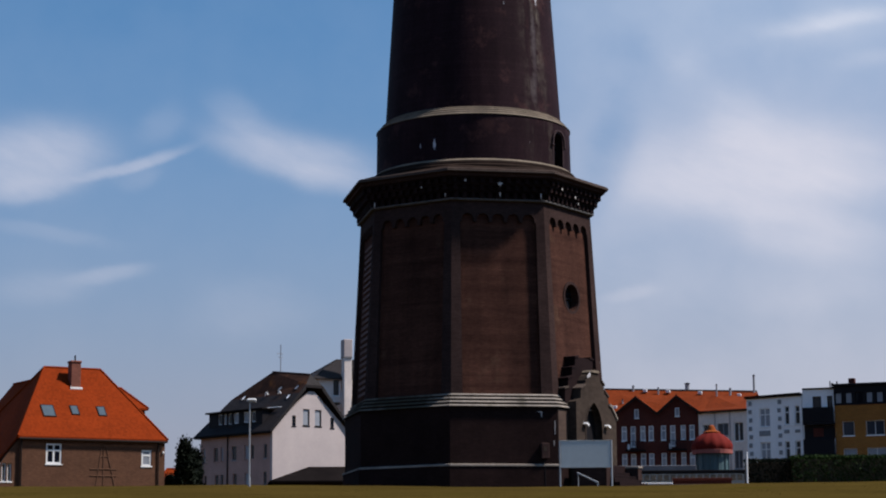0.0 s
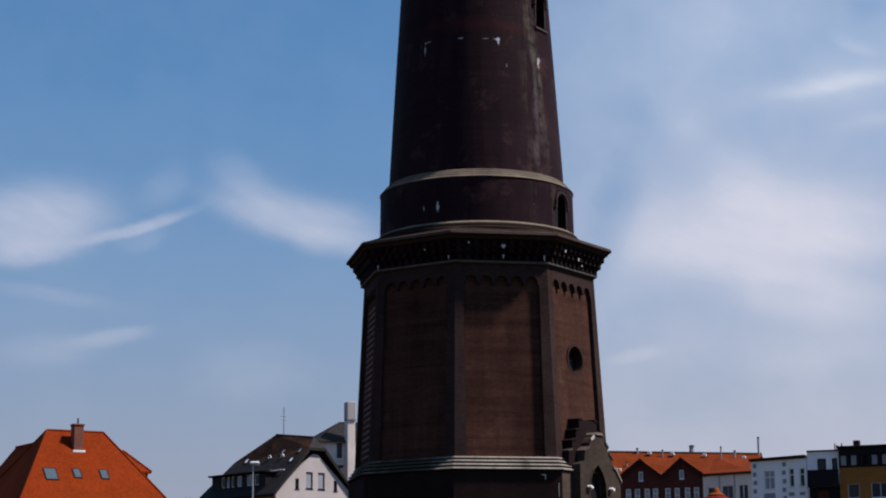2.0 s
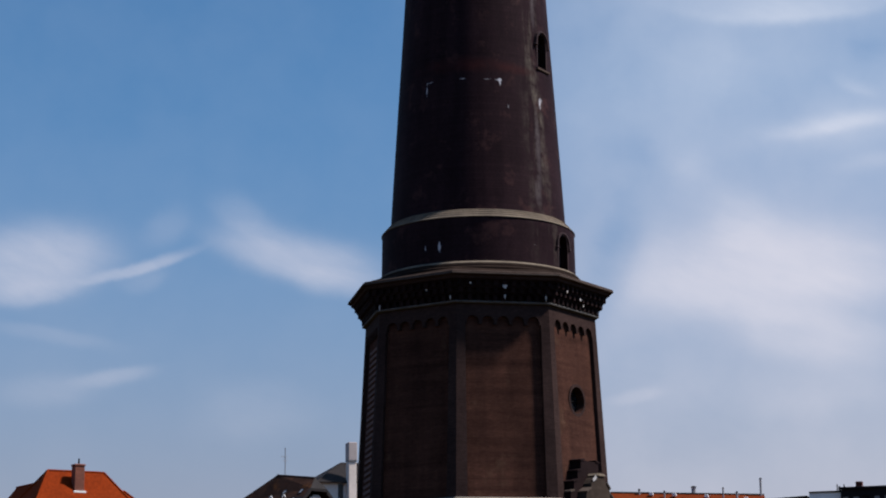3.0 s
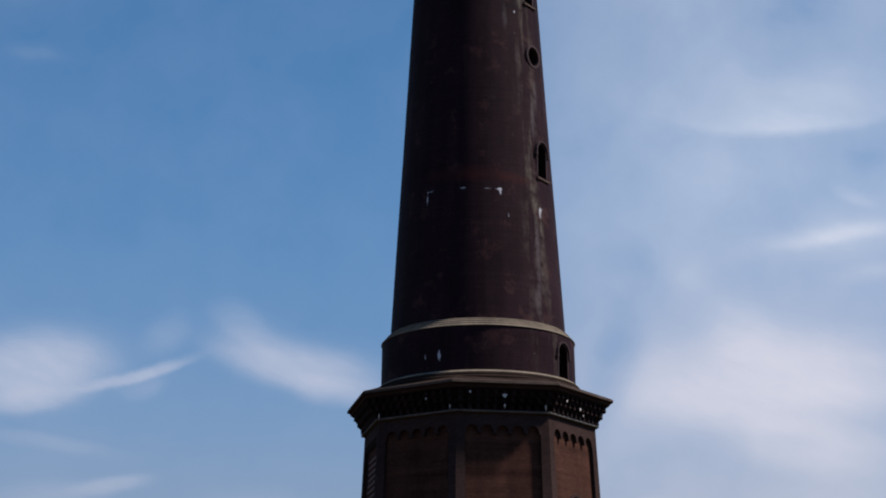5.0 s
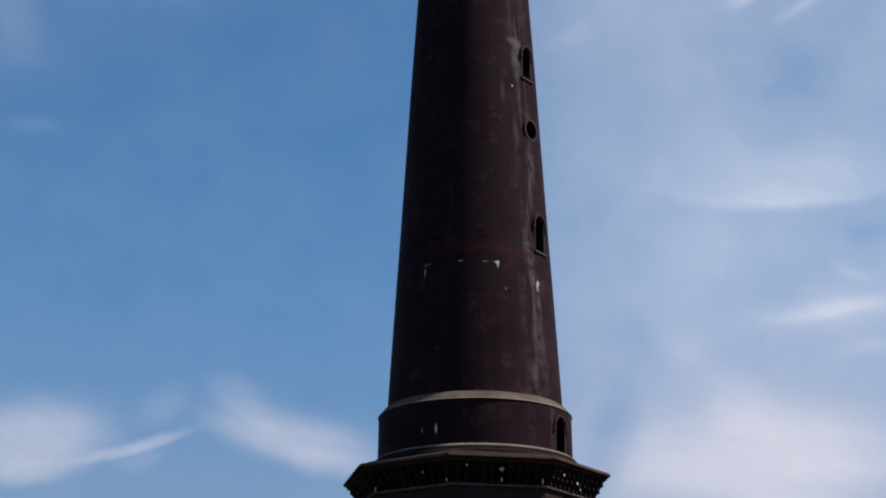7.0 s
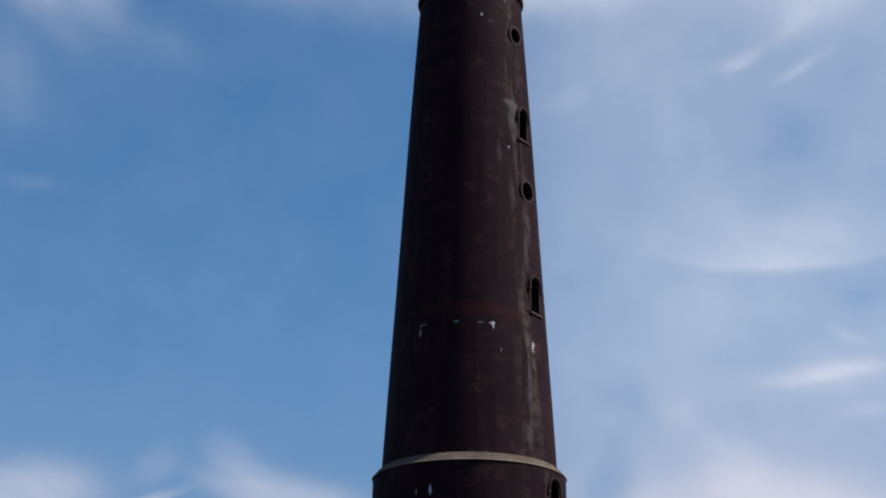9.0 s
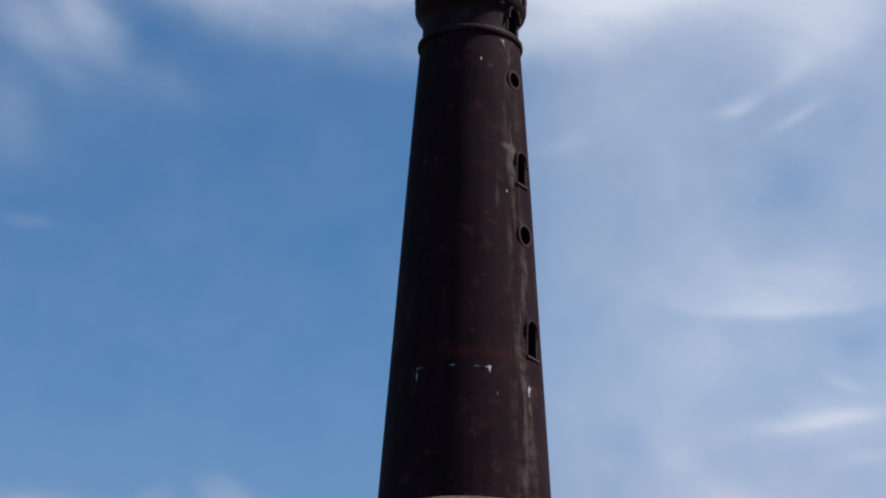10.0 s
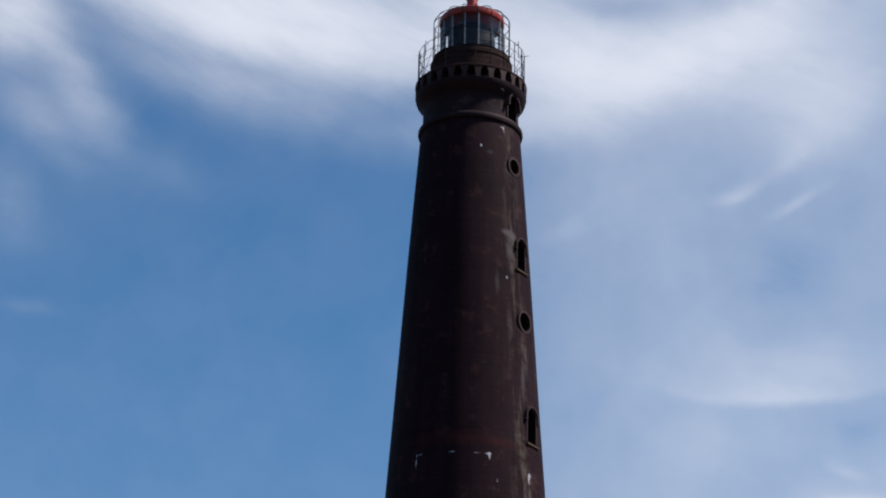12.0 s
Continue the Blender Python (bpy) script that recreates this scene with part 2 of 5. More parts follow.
        if runs:
            off = calc("DIVIDE", calc("SUBTRACT", angle, runs[0]), runs[1])
            side = calc("POWER", 0.368, calc("MULTIPLY", off, off))
            rv = t.nodes.new("ShaderNodeMapping")
            rv.inputs["Scale"].default_value = (1.9, 1.9, 0.16)
            t.links.new(tc.outputs["Object"], rv.inputs["Vector"])
            drip = ramp(noise_tex(1.0, 6, 0.65, rv.outputs[0]), 0.45, 0.72)
            clot = ramp(noise_tex(1.3, 6, 0.7), 0.4, 0.7)
            col = mix("MIX", calc("MULTIPLY", calc("MULTIPLY", drip, clot), calc("MULTIPLY", side, 2.4)), col, runs[2])
        # crusts, washes, painted sheen and shade: each a soft spot of angle, height, half width (degrees) and half
        # height, broken up by the brick's grain
        for tone, low, high, scale, spots_ in patches:
            total_ = None
            for phi, z, wide, tall, weight in spots_:
                u = calc("DIVIDE", calc("SUBTRACT", angle, phi), wide)
                v = calc("DIVIDE", calc("SUBTRACT", sep.outputs[2], z), tall)
                g = calc("MULTIPLY", calc("POWER", 0.368, calc("ADD", calc("MULTIPLY", u, u), calc("MULTIPLY", v, v))), weight)
                total_ = g if total_ is None else calc("ADD", total_, g)
            crumb = noise_tex(scale, 5, 0.7)
            col = mix("MIX", ramp(calc("MULTIPLY", total_, calc("MULTIPLY", crumb, 2.0)), low, high), col, tone)
    if random_tint:
        oi = t.nodes.new("ShaderNodeObjectInfo")
        col = mix("MULTIPLY", random_tint, col, ramp(oi.outputs["Random"], 0.0, 1.0, (0.5, 0.5, 0.5), (1.3, 1.3, 1.3)))
    if isinstance(col, tuple):
        b.inputs["Base Color"].default_value = (*col, 1)
    else:
        t.links.new(col, b.inputs["Base Color"])
    if bump:
        bp = t.nodes.new("ShaderNodeBump")
        bp.inputs["Strength"].default_value, bp.inputs["Distance"].default_value = bump, 0.03
        t.links.new(height, bp.inputs["Height"])
        t.links.new(bp.outputs[0], b.inputs["Normal"])
    return m


def glass(name, colour, rough=0.03):
    """Window glass before an unlit room."""
    m = material(name, colour, rough, vary=0.1, stain=0.3, stain_size=0.8, bump=0.02, grain=2.0)
    b = m.node_tree.nodes["Principled BSDF"]
    b.inputs["IOR"].default_value, b.inputs["Specular IOR Level"].default_value = 1.5, 0.28
    return m


def clear_glass(name):
    m = bpy.data.materials.new(name)
    m.use_nodes = True
    b = m.node_tree.nodes["Principled BSDF"]
    b.inputs["Base Color"].default_value = (0.92, 0.93, 0.93, 1)
    b.inputs["Roughness"].default_value, b.inputs["IOR"].default_value, b.inputs["Transmission Weight"].default_value = 0.02, 1.3, 1.0
    return m


BRICK = (0.25, 0.077, 0.012)
# lime crusts on the round shaft: angle, height, half width, half height, weight
CRUSTS_LOW = ((-37.7, 27.6, 0.9, 0.5, 1.0), (-34.5, 28.05, 3.5, 0.09, 0.75), (-24.0, 28.10, 8.0, 0.06, 0.55), (-10.0, 28.05, 3.2, 0.1, 0.85), (-1.0, 28.05, 5.0, 0.05, 0.5),
              (8.0, 28.0, 5.5, 0.08, 0.75), (17.0, 27.85, 1.2, 0.3, 1.0), (16.0, 28.0, 2.6, 0.08, 0.9), (22.5, 26.5, 1.0, 0.25, 0.75), (51.0, 26.95, 2.0, 0.6, 0.85),
              (54.0, 27.2, 2.4, 0.2, 0.6), (62.0, 27.4, 1.5, 0.3, 0.5), (-31.6, 18.32, 0.8, 0.3, 0.85), (-22.6, 18.35, 1.2, 0.4, 1.2), (34.1, 18.53, 1.0, 0.16, 0.6))
CRUSTS_HIGH = ((37.0, 49.2, 5.0, 0.1, 0.7), (40.0, 49.0, 2.2, 0.22, 0.8), (11.9, 47.64, 1.3, 0.17, 1.2), (36.0, 51.72, 4.0, 0.1, 0.8), (39.5, 51.5, 2.0, 0.25, 0.6),
               (36.3, 39.11, 1.6, 0.13, 0.9), (35.5, 37.76, 1.2, 0.15, 0.7), (21.0, 47.28, 4.5, 0.08, 0.45))
# pale lime washes; those left of the upper window also carry painted sheen
WASHES_AND_SHEEN = ((40.0, 42.1, 9.0, 0.2, 0.9), (47.0, 41.85, 5.0, 0.22, 0.8), (41.0, 41.0, 5.0, 1.1, 0.85), (26.0, 38.7, 3.0, 1.0, 0.55), (22.0, 47.25, 6.0, 0.2, 0.5), (39.0, 50.8, 3.0, 0.6, 0.6),
          (56.0, 34.2, 3.0, 1.4, 0.55), (50.0, 32.6, 3.0, 1.6, 0.7), (46.0, 24.5, 3.0, 2.4, 0.75), (43.0, 21.6, 3.5, 0.9, 0.6), (36.0, 36.4, 3.0, 0.8, 0.45), (13.0, 33.5, 5.0, 0.25, 0.4))
RED_BRICK = ((-10.0, 28.9, 44.0, 0.6, 0.55), (32.0, 28.7, 16.0, 0.3, 0.4))
# moss on the courses, with the left faces' shade put into the colour
MOSS_AND_SHADE = ((-33.0, 4.3, 20.0, 0.7, 1.1), (-70.0, 4.3, 20.0, 0.7, 0.9), (20.0, 4.2, 2.5, 0.4, 0.6))
M = dict(
    shaft=material("soot_dark_clinker", (0.0250, 0.0132, 0.0180), 0.62, gloss=0.02, brick=BRICK, mortar=(0.02468, 0.01372, 0.01589), streaks=True, stain=0.55, stain_size=0.25,
                   spots=((0.04351, 0.02144, 0.0229), 0.7, 0.56), vary=0.4, runs=(46.0, 9.0, (0.09994, 0.08328, 0.07006)),
                   patches=(((0.05408, 0.01531, 0.01482), 0.2, 1.0, 1.2, RED_BRICK), ((0.09124, 0.07668, 0.08078), 0.25, 1.1, 2.6, WASHES_AND_SHEEN),
                            ((0.4938, 0.4899, 0.5389), 0.6, 1.15, 11.0, CRUSTS_LOW), ((0.4938, 0.4899, 0.5389), 0.6, 1.15, 11.0, CRUSTS_HIGH))),
    octagon=material("red_brown_clinker", (0.0765, 0.0355, 0.0280), 0.85, gloss=0.02, brick=BRICK, mortar=(0.06482, 0.0332, 0.0253), streaks=True, stain=0.5, stain_size=0.3, bands=0.6,
                     spots=((0.09095, 0.05059, 0.03636), 0.5, 0.6)),
    pilaster=material("sooty_brick_pilaster", (0.04644, 0.02838, 0.02666), 0.85, gloss=0.02, brick=BRICK, mortar=(0.03956, 0.0258, 0.02322), stain=0.5, stain_size=0.4),
    surround=material("sooty_moulded_brick", (0.047, 0.0295, 0.0315), 0.65, gloss=0.08, stain=0.5, stain_size=0.9, patches=(((0.42, 0.40, 0.40), 0.6, 1.15, 11.0, CRUSTS_HIGH),)),
    neck=material("black_neck_brick", (0.027, 0.0165, 0.0205), 0.6, gloss=0.05, stain=0.5, stain_size=0.7, spots=((0.05, 0.032, 0.036), 0.9, 0.6),
                  patches=(((0.085, 0.07, 0.075), 0.25, 1.1, 2.6, WASHES_AND_SHEEN), ((0.42, 0.40, 0.40), 0.6, 1.15, 11.0, CRUSTS_HIGH))),
    plinth=material("black_clinker", (0.01989, 0.0111, 0.0111), 0.8, gloss=0.02, brick=BRICK, mortar=(0.01989, 0.013, 0.01185), stain=0.5, stain_size=0.5),
    cornice=material("dark_cornice_brick", (0.0184, 0.01035, 0.01092), 0.8, gloss=0.05, stain=0.6, stain_size=0.7, random_tint=0.7),
    stone=material("weathered_sandstone", (0.1936, 0.1584, 0.1232), 0.85, gloss=0.05, stain=0.55, stain_size=0.9, spots=((0.088, 0.0792, 0.0616), 1.3, 0.6)),
    pale_stone=material("pale_weathered_limestone", (0.2816, 0.2464, 0.2156), 0.85, gloss=0.05, stain=0.55, stain_size=0.7, spots=((0.1496, 0.132, 0.1056), 1.1, 0.6)),
    plinth_stone=material("mossy_shaded_limestone", (0.2816, 0.2464, 0.2156), 0.85, gloss=0.05, stain=0.55, stain_size=0.7, spots=((0.1496, 0.132, 0.1056), 1.1, 0.6),
                          patches=(((0.055, 0.05, 0.036), 0.15, 0.9, 1.4, MOSS_AND_SHADE),)),
    sill_stone=material("sooty_sill_stone", (0.085, 0.062, 0.052), 0.85, gloss=0.03, stain=0.5, stain_size=0.9),
    string_stone=material("grey_string_stone", (0.105, 0.10, 0.10), 0.85, gloss=0.03, stain=0.5, stain_size=0.9),
    coping=material("sooty_coping_stone", (0.09, 0.07, 0.06), 0.85, gloss=0.03, stain=0.5, stain_size=0.9),
    band=material("pale_red_brick_band", (0.17, 0.115, 0.11), 0.85, gloss=0.03, stain=0.5, stain_size=0.9),
    moss=material("mossy_stone", (0.03, 0.02, 0.0165), 0.9, gloss=0.02, stain=0.6, stain_size=0.9),
    lime=material("white_lime_bloom", (0.52, 0.51, 0.52), 0.9, stain=0.6, stain_size=2.0),
    iron=material("painted_iron", (0.012, 0.011, 0.013), 0.7, gloss=0.05, bump=0.1),
    red=material("red_lantern_paint", (0.36, 0.03, 0.016), 0.4, stain=0.3, bump=0.08),
    steel=material("galvanised_steel", (0.3, 0.31, 0.33), 0.45, 0.6, bump=0.05),
    dark=glass("dark_window_glass", (0.012, 0.014, 0.018)),
    pane=glass("house_window_glass", (0.007, 0.008, 0.014)),
    roof_pane=glass("roof_window_glass", (0.07, 0.10, 0.125), 0.25),
    curtain_pane=glass("white_curtained_glass", (0.36, 0.36, 0.385), 0.15),
    blind_pane=glass("shaded_window_glass", (0.03, 0.036, 0.05), 0.15),
    pale_pane=glass("pale_window_glass", (0.27, 0.29, 0.33), 0.15),
    lantern=clear_glass("lantern_glass"),
    lens=material("lens_glass", (0.016, 0.014, 0.015), 0.5, 0.0, gloss=0.05, bump=0.05, stain=0.3),
    orange=material("orange_pantile", (0.192, 0.0265, 0.0045), 0.8, brick=(0.1511, 0.1877, 0.006747), mortar=(0.178, 0.0245, 0.0042), stain=0.25, stain_size=0.4, bump=0.2, vary=0.14, gloss=0.03),
    dull_orange=material("dull_orange_pantile", (0.165, 0.031, 0.0085), 0.85, gloss=0.03, brick=(0.22, 0.30, 0.02), mortar=(0.14, 0.028, 0.009), stain=0.35, stain_size=0.3, bump=0.2, vary=0.2),
    tile=material("dark_slate_tile", (0.02436, 0.02016, 0.02184), 0.7, brick=(0.2088, 0.2352, 0.0156), mortar=(0.0174, 0.0168, 0.0156), stain=0.5, stain_size=0.3, bump=0.5,
                  spots=((0.0522, 0.02184, 0.01092), 0.25, 0.6)),
    rusty_tile=material("lichen_brown_tile", (0.048, 0.025, 0.019), 0.85, gloss=0.05, brick=(0.324, 0.336, 0.022), mortar=(0.054, 0.0264, 0.0176), stain=0.6, stain_size=0.35, bump=0.4,
                        spots=((0.105, 0.042, 0.017), 0.28, 0.55)),
    felt=material("bitumen_roof", (0.014, 0.0115, 0.0115), 0.95, gloss=0.0, stain=0.5),
    brown=material("brown_house_brick", (0.1236, 0.05916, 0.03506), 0.85, brick=BRICK, mortar=(0.1133, 0.0546, 0.03391), stain=0.35, stain_size=0.5),
    chimney_brick=material("weathered_chimney_brick", (0.23, 0.085, 0.06), 0.85, brick=BRICK, mortar=(0.18, 0.08, 0.06), stain=0.4),
    redbrick=material("dark_red_brick", (0.104, 0.0255, 0.0185), 0.85, brick=BRICK, mortar=(0.08, 0.032, 0.027), stain=0.4),
    ochre=material("ochre_brick", (0.36, 0.148, 0.036), 0.85, brick=BRICK, mortar=(0.19, 0.09, 0.03), stain=0.3),
    pink=material("pink_grey_render", (0.4534, 0.2935, 0.255), 0.9, stain=0.35, stain_size=0.4),
    white=material("white_render", (0.44, 0.385, 0.38), 0.9, stain=0.22, stain_size=0.25, vary=0.12),
    bright=material("fresh_white_render", (0.8901, 0.8798, 0.8901), 0.9, stain=0.2, stain_size=0.25, vary=0.12),
    trellis=material("weathered_brown_timber", (0.153, 0.081, 0.0522), 0.8, stain=0.4),
    cream=material("pale_render", (0.80, 0.70, 0.64), 0.9, stain=0.25, stain_size=0.35),
    grey=material("grey_stone", (0.3, 0.31, 0.33), 0.85, stain=0.4),
    fence_stone=material("grey_fence_stone", (0.42, 0.38, 0.34), 0.9, stain=0.5, stain_size=0.6),
    slate_render=material("slate_blue_render", (0.14, 0.14, 0.155), 0.9, stain=0.4),
    sunlit_face=material("sunlit_plinth_brown", (0.085, 0.06, 0.05), 0.85, gloss=0.03, stain=0.5, brick=(0.5, 0.25, 0.012), mortar=(0.07, 0.05, 0.042)),
    porch=material("sooty_grey_stone", (0.05472, 0.04104, 0.03384), 0.85, gloss=0.03, stain=0.5, brick=(0.36, 0.18, 0.00864), mortar=(0.0504, 0.0396, 0.03384)),
    frame=material("white_window_paint", (0.792, 0.792, 0.792), 0.45, vary=0.15, stain=0.2, bump=0.05),
    black=material("black_cladding", (0.011, 0.010, 0.013), 0.6, gloss=0.12, stain=0.4, bump=0.1),
    wood=material("dark_timber", (0.027, 0.018, 0.015), 0.75, stretch=(1, 1, 6), stain=0.4),
    redwood=material("red_brown_boards", (0.13, 0.028, 0.017), 0.7, stretch=(0.3, 6, 6), stain=0.4),
    awning=material("red_awning_cloth", (0.155, 0.013, 0.009), 0.85, stain=0.3, bump=0.1),
    awning_top=material("orange_awning_cloth", (0.253, 0.0576, 0.011), 0.85, stain=0.3, bump=0.1),
    valance=material("faded_pink_cloth", (0.36, 0.12, 0.105), 0.85, stain=0.3, bump=0.1),
    teal=material("teal_panel", (0.0496, 0.0992, 0.1116), 0.5, stain=0.3, bump=0.1),
    board=material("pale_sign_back", (0.4928, 0.5328, 0.5328), 0.5, 0.0, vary=0.1, stain=0.15, bump=0.03),
    pole=material("light_grey_pole", (0.4, 0.416, 0.432), 0.45, 0.4, bump=0.05),
    grass=material("dry_summer_lawn", (0.06237, 0.0432, 0.01125), 1.0, gloss=0.0, grain=5.0, vary=0.25, stain=0.45, stain_size=0.12, spots=((0.04725, 0.0369, 0.0063), 0.35, 0.58), bump=0.2),
    blade=material("grass_blade", (0.06237, 0.0432, 0.01125), 1.0, gloss=0.0, grain=1.5, stain=0.5, stain_size=0.3, bump=0),
    leaf=material("hedge_leaf", (0.0185, 0.042, 0.0075), 0.75, gloss=0.1, grain=2.0, vary=0.6, stain=0.5, stain_size=0.8, bump=0),
    dark_leaf=material("dark_tree_leaf", (0.0056, 0.0098, 0.0049), 0.7, gloss=0.08, grain=2.0, vary=0.6, stain=0.5, stain_size=0.8, bump=0),
    bark=material("bark", (0.09, 0.065, 0.045), 0.9, stretch=(4, 4, 0.7), bump=0.6),
)


# ---------------------------------------------------------------- mesh tools
def lay_uv(bm):
    """Metres along and up each face."""
    uv = bm.loops.layers.uv.verify()
    for f in bm.faces:
        n = f.normal
        if abs(n.z) > 0.97:
            a, b = Vector((1, 0, 0)), Vector((0, 1, 0))
        else:
            a = Vector((-n.y, n.x, 0)).normalized()
            b = n.cross(a)
        for l in f.loops:
            l[uv].uv = (l.vert.co.dot(a), l.vert.co.dot(b))


def part(name, bm, mat, parent=None, label="", smooth=False, uv=True):
    bm.normal_update()
    if uv:
        lay_uv(bm)
    me = bpy.data.meshes.new(name)
    bm.to_mesh(me)
    bm.free()
    me.materials.append(M[mat])
    if smooth:
        me.shade_smooth()
        me.set_sharp_from_angle(angle=radians(35))
    ob = new(name, me)
    ob.parent = parent
    if label:
        ob["label"] = label
    return ob


def again(name, ob, parent, m=Matrix()):
    """A further piece on the same mesh."""
    o = new(name, ob.data)
    o.parent = parent
    o.matrix_basis = m
    return o


def thing(name, label, category, at=(0, 0, 0), turn=0.0, group="", kind=""):
    e = new(name)
    e.empty_display_size = 0.2
    e.matrix_basis = pose(*at, 0, 0, turn)
    return tagged(e, label, category, group, kind)


def box(x0, x1, y0, y1, z0, z1, bm=None, m=None, bevel=0.0):
    own = bmesh.new()
    bmesh.ops.create_cube(own, size=1, matrix=Matrix.Translation(((x0 + x1) / 2, (y0 + y1) / 2, (z0 + z1) / 2)) @ Matrix.Diagonal((x1 - x0, y1 - y0, z1 - z0, 1)))
    if bevel:
        bmesh.ops.bevel(own, geom=own.edges[:], offset=bevel, segments=1, affect="EDGES")
    if m:
        own.transform(m)
    return join(bm, own)


def join(bm, own):
    if bm is None:
        return own
    me = bpy.data.meshes.new("tmp")
    own.to_mesh(me)
    own.free()
    bm.from_mesh(me)
    bpy.data.meshes.remove(me)
    return bm


def slab(points, y0, y1, bm=None, m=None):
    """A plate with the outline points (x, z), from y0 to y1."""
    own = bmesh.new()
    a = [own.verts.new((x, y0, z)) for x, z in points]
    b = [own.verts.new((x, y1, z)) for x, z in points]
    own.faces.new(a)
    own.faces.new(b[::-1])
    for i in range(len(a)):
        j = (i + 1) % len(a)
        own.faces.new((a[j], a[i], b[i], b[j]))
    bmesh.ops.recalc_face_normals(own, faces=own.faces[:])
    if m:
        own.transform(m)
    return join(bm, own)


def turned(profile, n=96, phase=0.0, closed=True, bm=None, arc=True):
    """A ring or body of revolution of the profile (radius, z); corner 0 looks at the angle phase, from -y round to +x."""
    own = bmesh.new()
    rings = []
    for r, z in profile:
        rings.append([own.verts.new((r * math.sin(radians(phase) + math.tau * k / n), -r * math.cos(radians(phase) + math.tau * k / n), z)) for k in range(n)])
    pairs = list(zip(rings, rings[1:]))
    if closed:
        pairs.append((rings[-1], rings[0]))
    for a, b in pairs:
        for k in range(n):
            j = (k + 1) % n
            own.faces.new((a[k], a[j], b[j], b[k]))
    bmesh.ops.recalc_face_normals(own, faces=own.faces[:])
    return join(bm, own)


def capped(profile, n=48, phase=0.0):
    bm = turned(profile, n, phase, closed=False)
    bm.verts.ensure_lookup_table()
    bm.faces.new(bm.verts[:n])
    bm.faces.new(bm.verts[-n:])
    bmesh.ops.recalc_face_normals(bm, faces=bm.faces[:])
    return bm


def rod(p, q, r, n=6, bm=None, r2=None):
    p, q = Vector(p), Vector(q)
    own = bmesh.new()
    bmesh.ops.create_cone(own, cap_ends=True, segments=n, radius1=r, radius2=r if r2 is None else r2, depth=(q - p).length)
    own.transform(Matrix.Translation((p + q) / 2) @ (q - p).to_track_quat("Z", "Y").to_matrix().to_4x4())
    return join(bm, own)


def carve(bm, cutters):
    """bm less the cutters."""
    def ob_of(b):
        me = bpy.data.meshes.new("tmp")
        b.to_mesh(me)
        b.free()
        return new("tmp", me)
    base, tools = ob_of(bm), [ob_of(c) for c in cutters]
    for c in tools:
        mod = base.modifiers.new("cut", "BOOLEAN")
        mod.operation, mod.object, mod.solver = "DIFFERENCE", c, "EXACT"
    me = bpy.data.meshes.new_from_object(base.evaluated_get(bpy.context.evaluated_depsgraph_get()))
    out = bmesh.new()
    out.from_mesh(me)
    for o in (base, *tools):
        d = o.data
        bpy.data.objects.remove(o)
        bpy.data.meshes.remove(d)
    bpy.data.meshes.remove(me)
    return out


def arch_outline(w, h, n=10):
    """Round-headed opening, w wide and h high, from its sill's middle."""
    r = w / 2
    return [(-r, 0), (r, 0)] + [(r * math.cos(math.pi * k / n), h - r + r * math.sin(math.pi * k / n)) for k in range(n + 1)]


def band_outline(w, h, t, n=10):
    """A strip of breadth t round a round-headed opening, open below."""
    r, R = w / 2, w / 2 + t
    out = [(R, 0)] + [(R * math.cos(math.pi * k / n), h - r + R * math.sin(math.pi * k / n)) for k in range(n + 1)] + [(-R, 0), (-r, 0)]
    return out + [(r * math.cos(math.pi * k / n), h - r + r * math.sin(math.pi * k / n)) for k in range(n, -1, -1)] + [(r, 0)]


def round_rod(r_in, r_out, y0, y1, n=24):
    """A ring whose axis is y."""
    bm = turned([(r_in, y0), (r_out, y0), (r_out, y1), (r_in, y1)], n)
    bm.transform(Matrix.Rotation(radians(-90), 4, "X"))
    return bm


def pointed_outline(w, h, n=6):
    """Pointed-arch opening, w wide and h high, from its sill's middle."""
    r = w * 0.9
    c = w / 2 - r
    top = math.acos(-c / r)
    rise = r * math.sin(top)
    right = [(c + r * math.cos(top * k / n), h - rise + r * math.sin(top * k / n)) for k in range(n + 1)]
    return [(-w / 2, 0), (w / 2, 0)] + right + [(-x, z) for x, z in right[-2::-1]]


def pointed_band(w, h, t):
    """A strip of breadth t round a pointed opening, open below."""
    outer, inner = pointed_outline(w + 2 * t, h + t), pointed_outline(w, h)
    return [outer[1], *outer[2:], outer[0], inner[0], *inner[:1:-1], inner[1]]


def about(phi):
    return Matrix.Rotation(radians(phi), 4, "Z")


# ---------------------------------------------------------------- ground
def ground_z(x, y):
    """The lawn climbs from the camera's foot to the tower's mound."""
    s = min(1.0, max(0.0, (y + 112.0) / 98.0))
    top = -0.36
    z = -6.2 + (top + 6.2) * s
    if y > -14:
        z = top
    z -= 0.24 * math.exp(-((x - 5.0) / 9.0) ** 2) * math.exp(-((y + 12) / 25) ** 2)
    near = math.exp(-((y + 25) / 60) ** 2)
    return z + near * 0.10 * (noise.noise(Vector((x * 0.09, y * 0.09, 3))) + 0.4 * noise.noise(Vector((x * 0.4, y * 0.4, 7))))


xs = [-3000, -1200, -500, -220, -120, -70] + [-45 + i for i in range(91)] + [70, 120, 220, 500, 1200, 3000]
ys = [-3000, -1000, -400, -200, -140] + [-120 + 4 * i for i in range(17)] + [-52 + i for i in range(56)] + [8, 16, 30, 60, 120, 250, 600, 1500, 3000]
gb = bmesh.new()
grid = [[gb.verts.new((x, y, ground_z(x, y))) for x in xs] for y in ys]
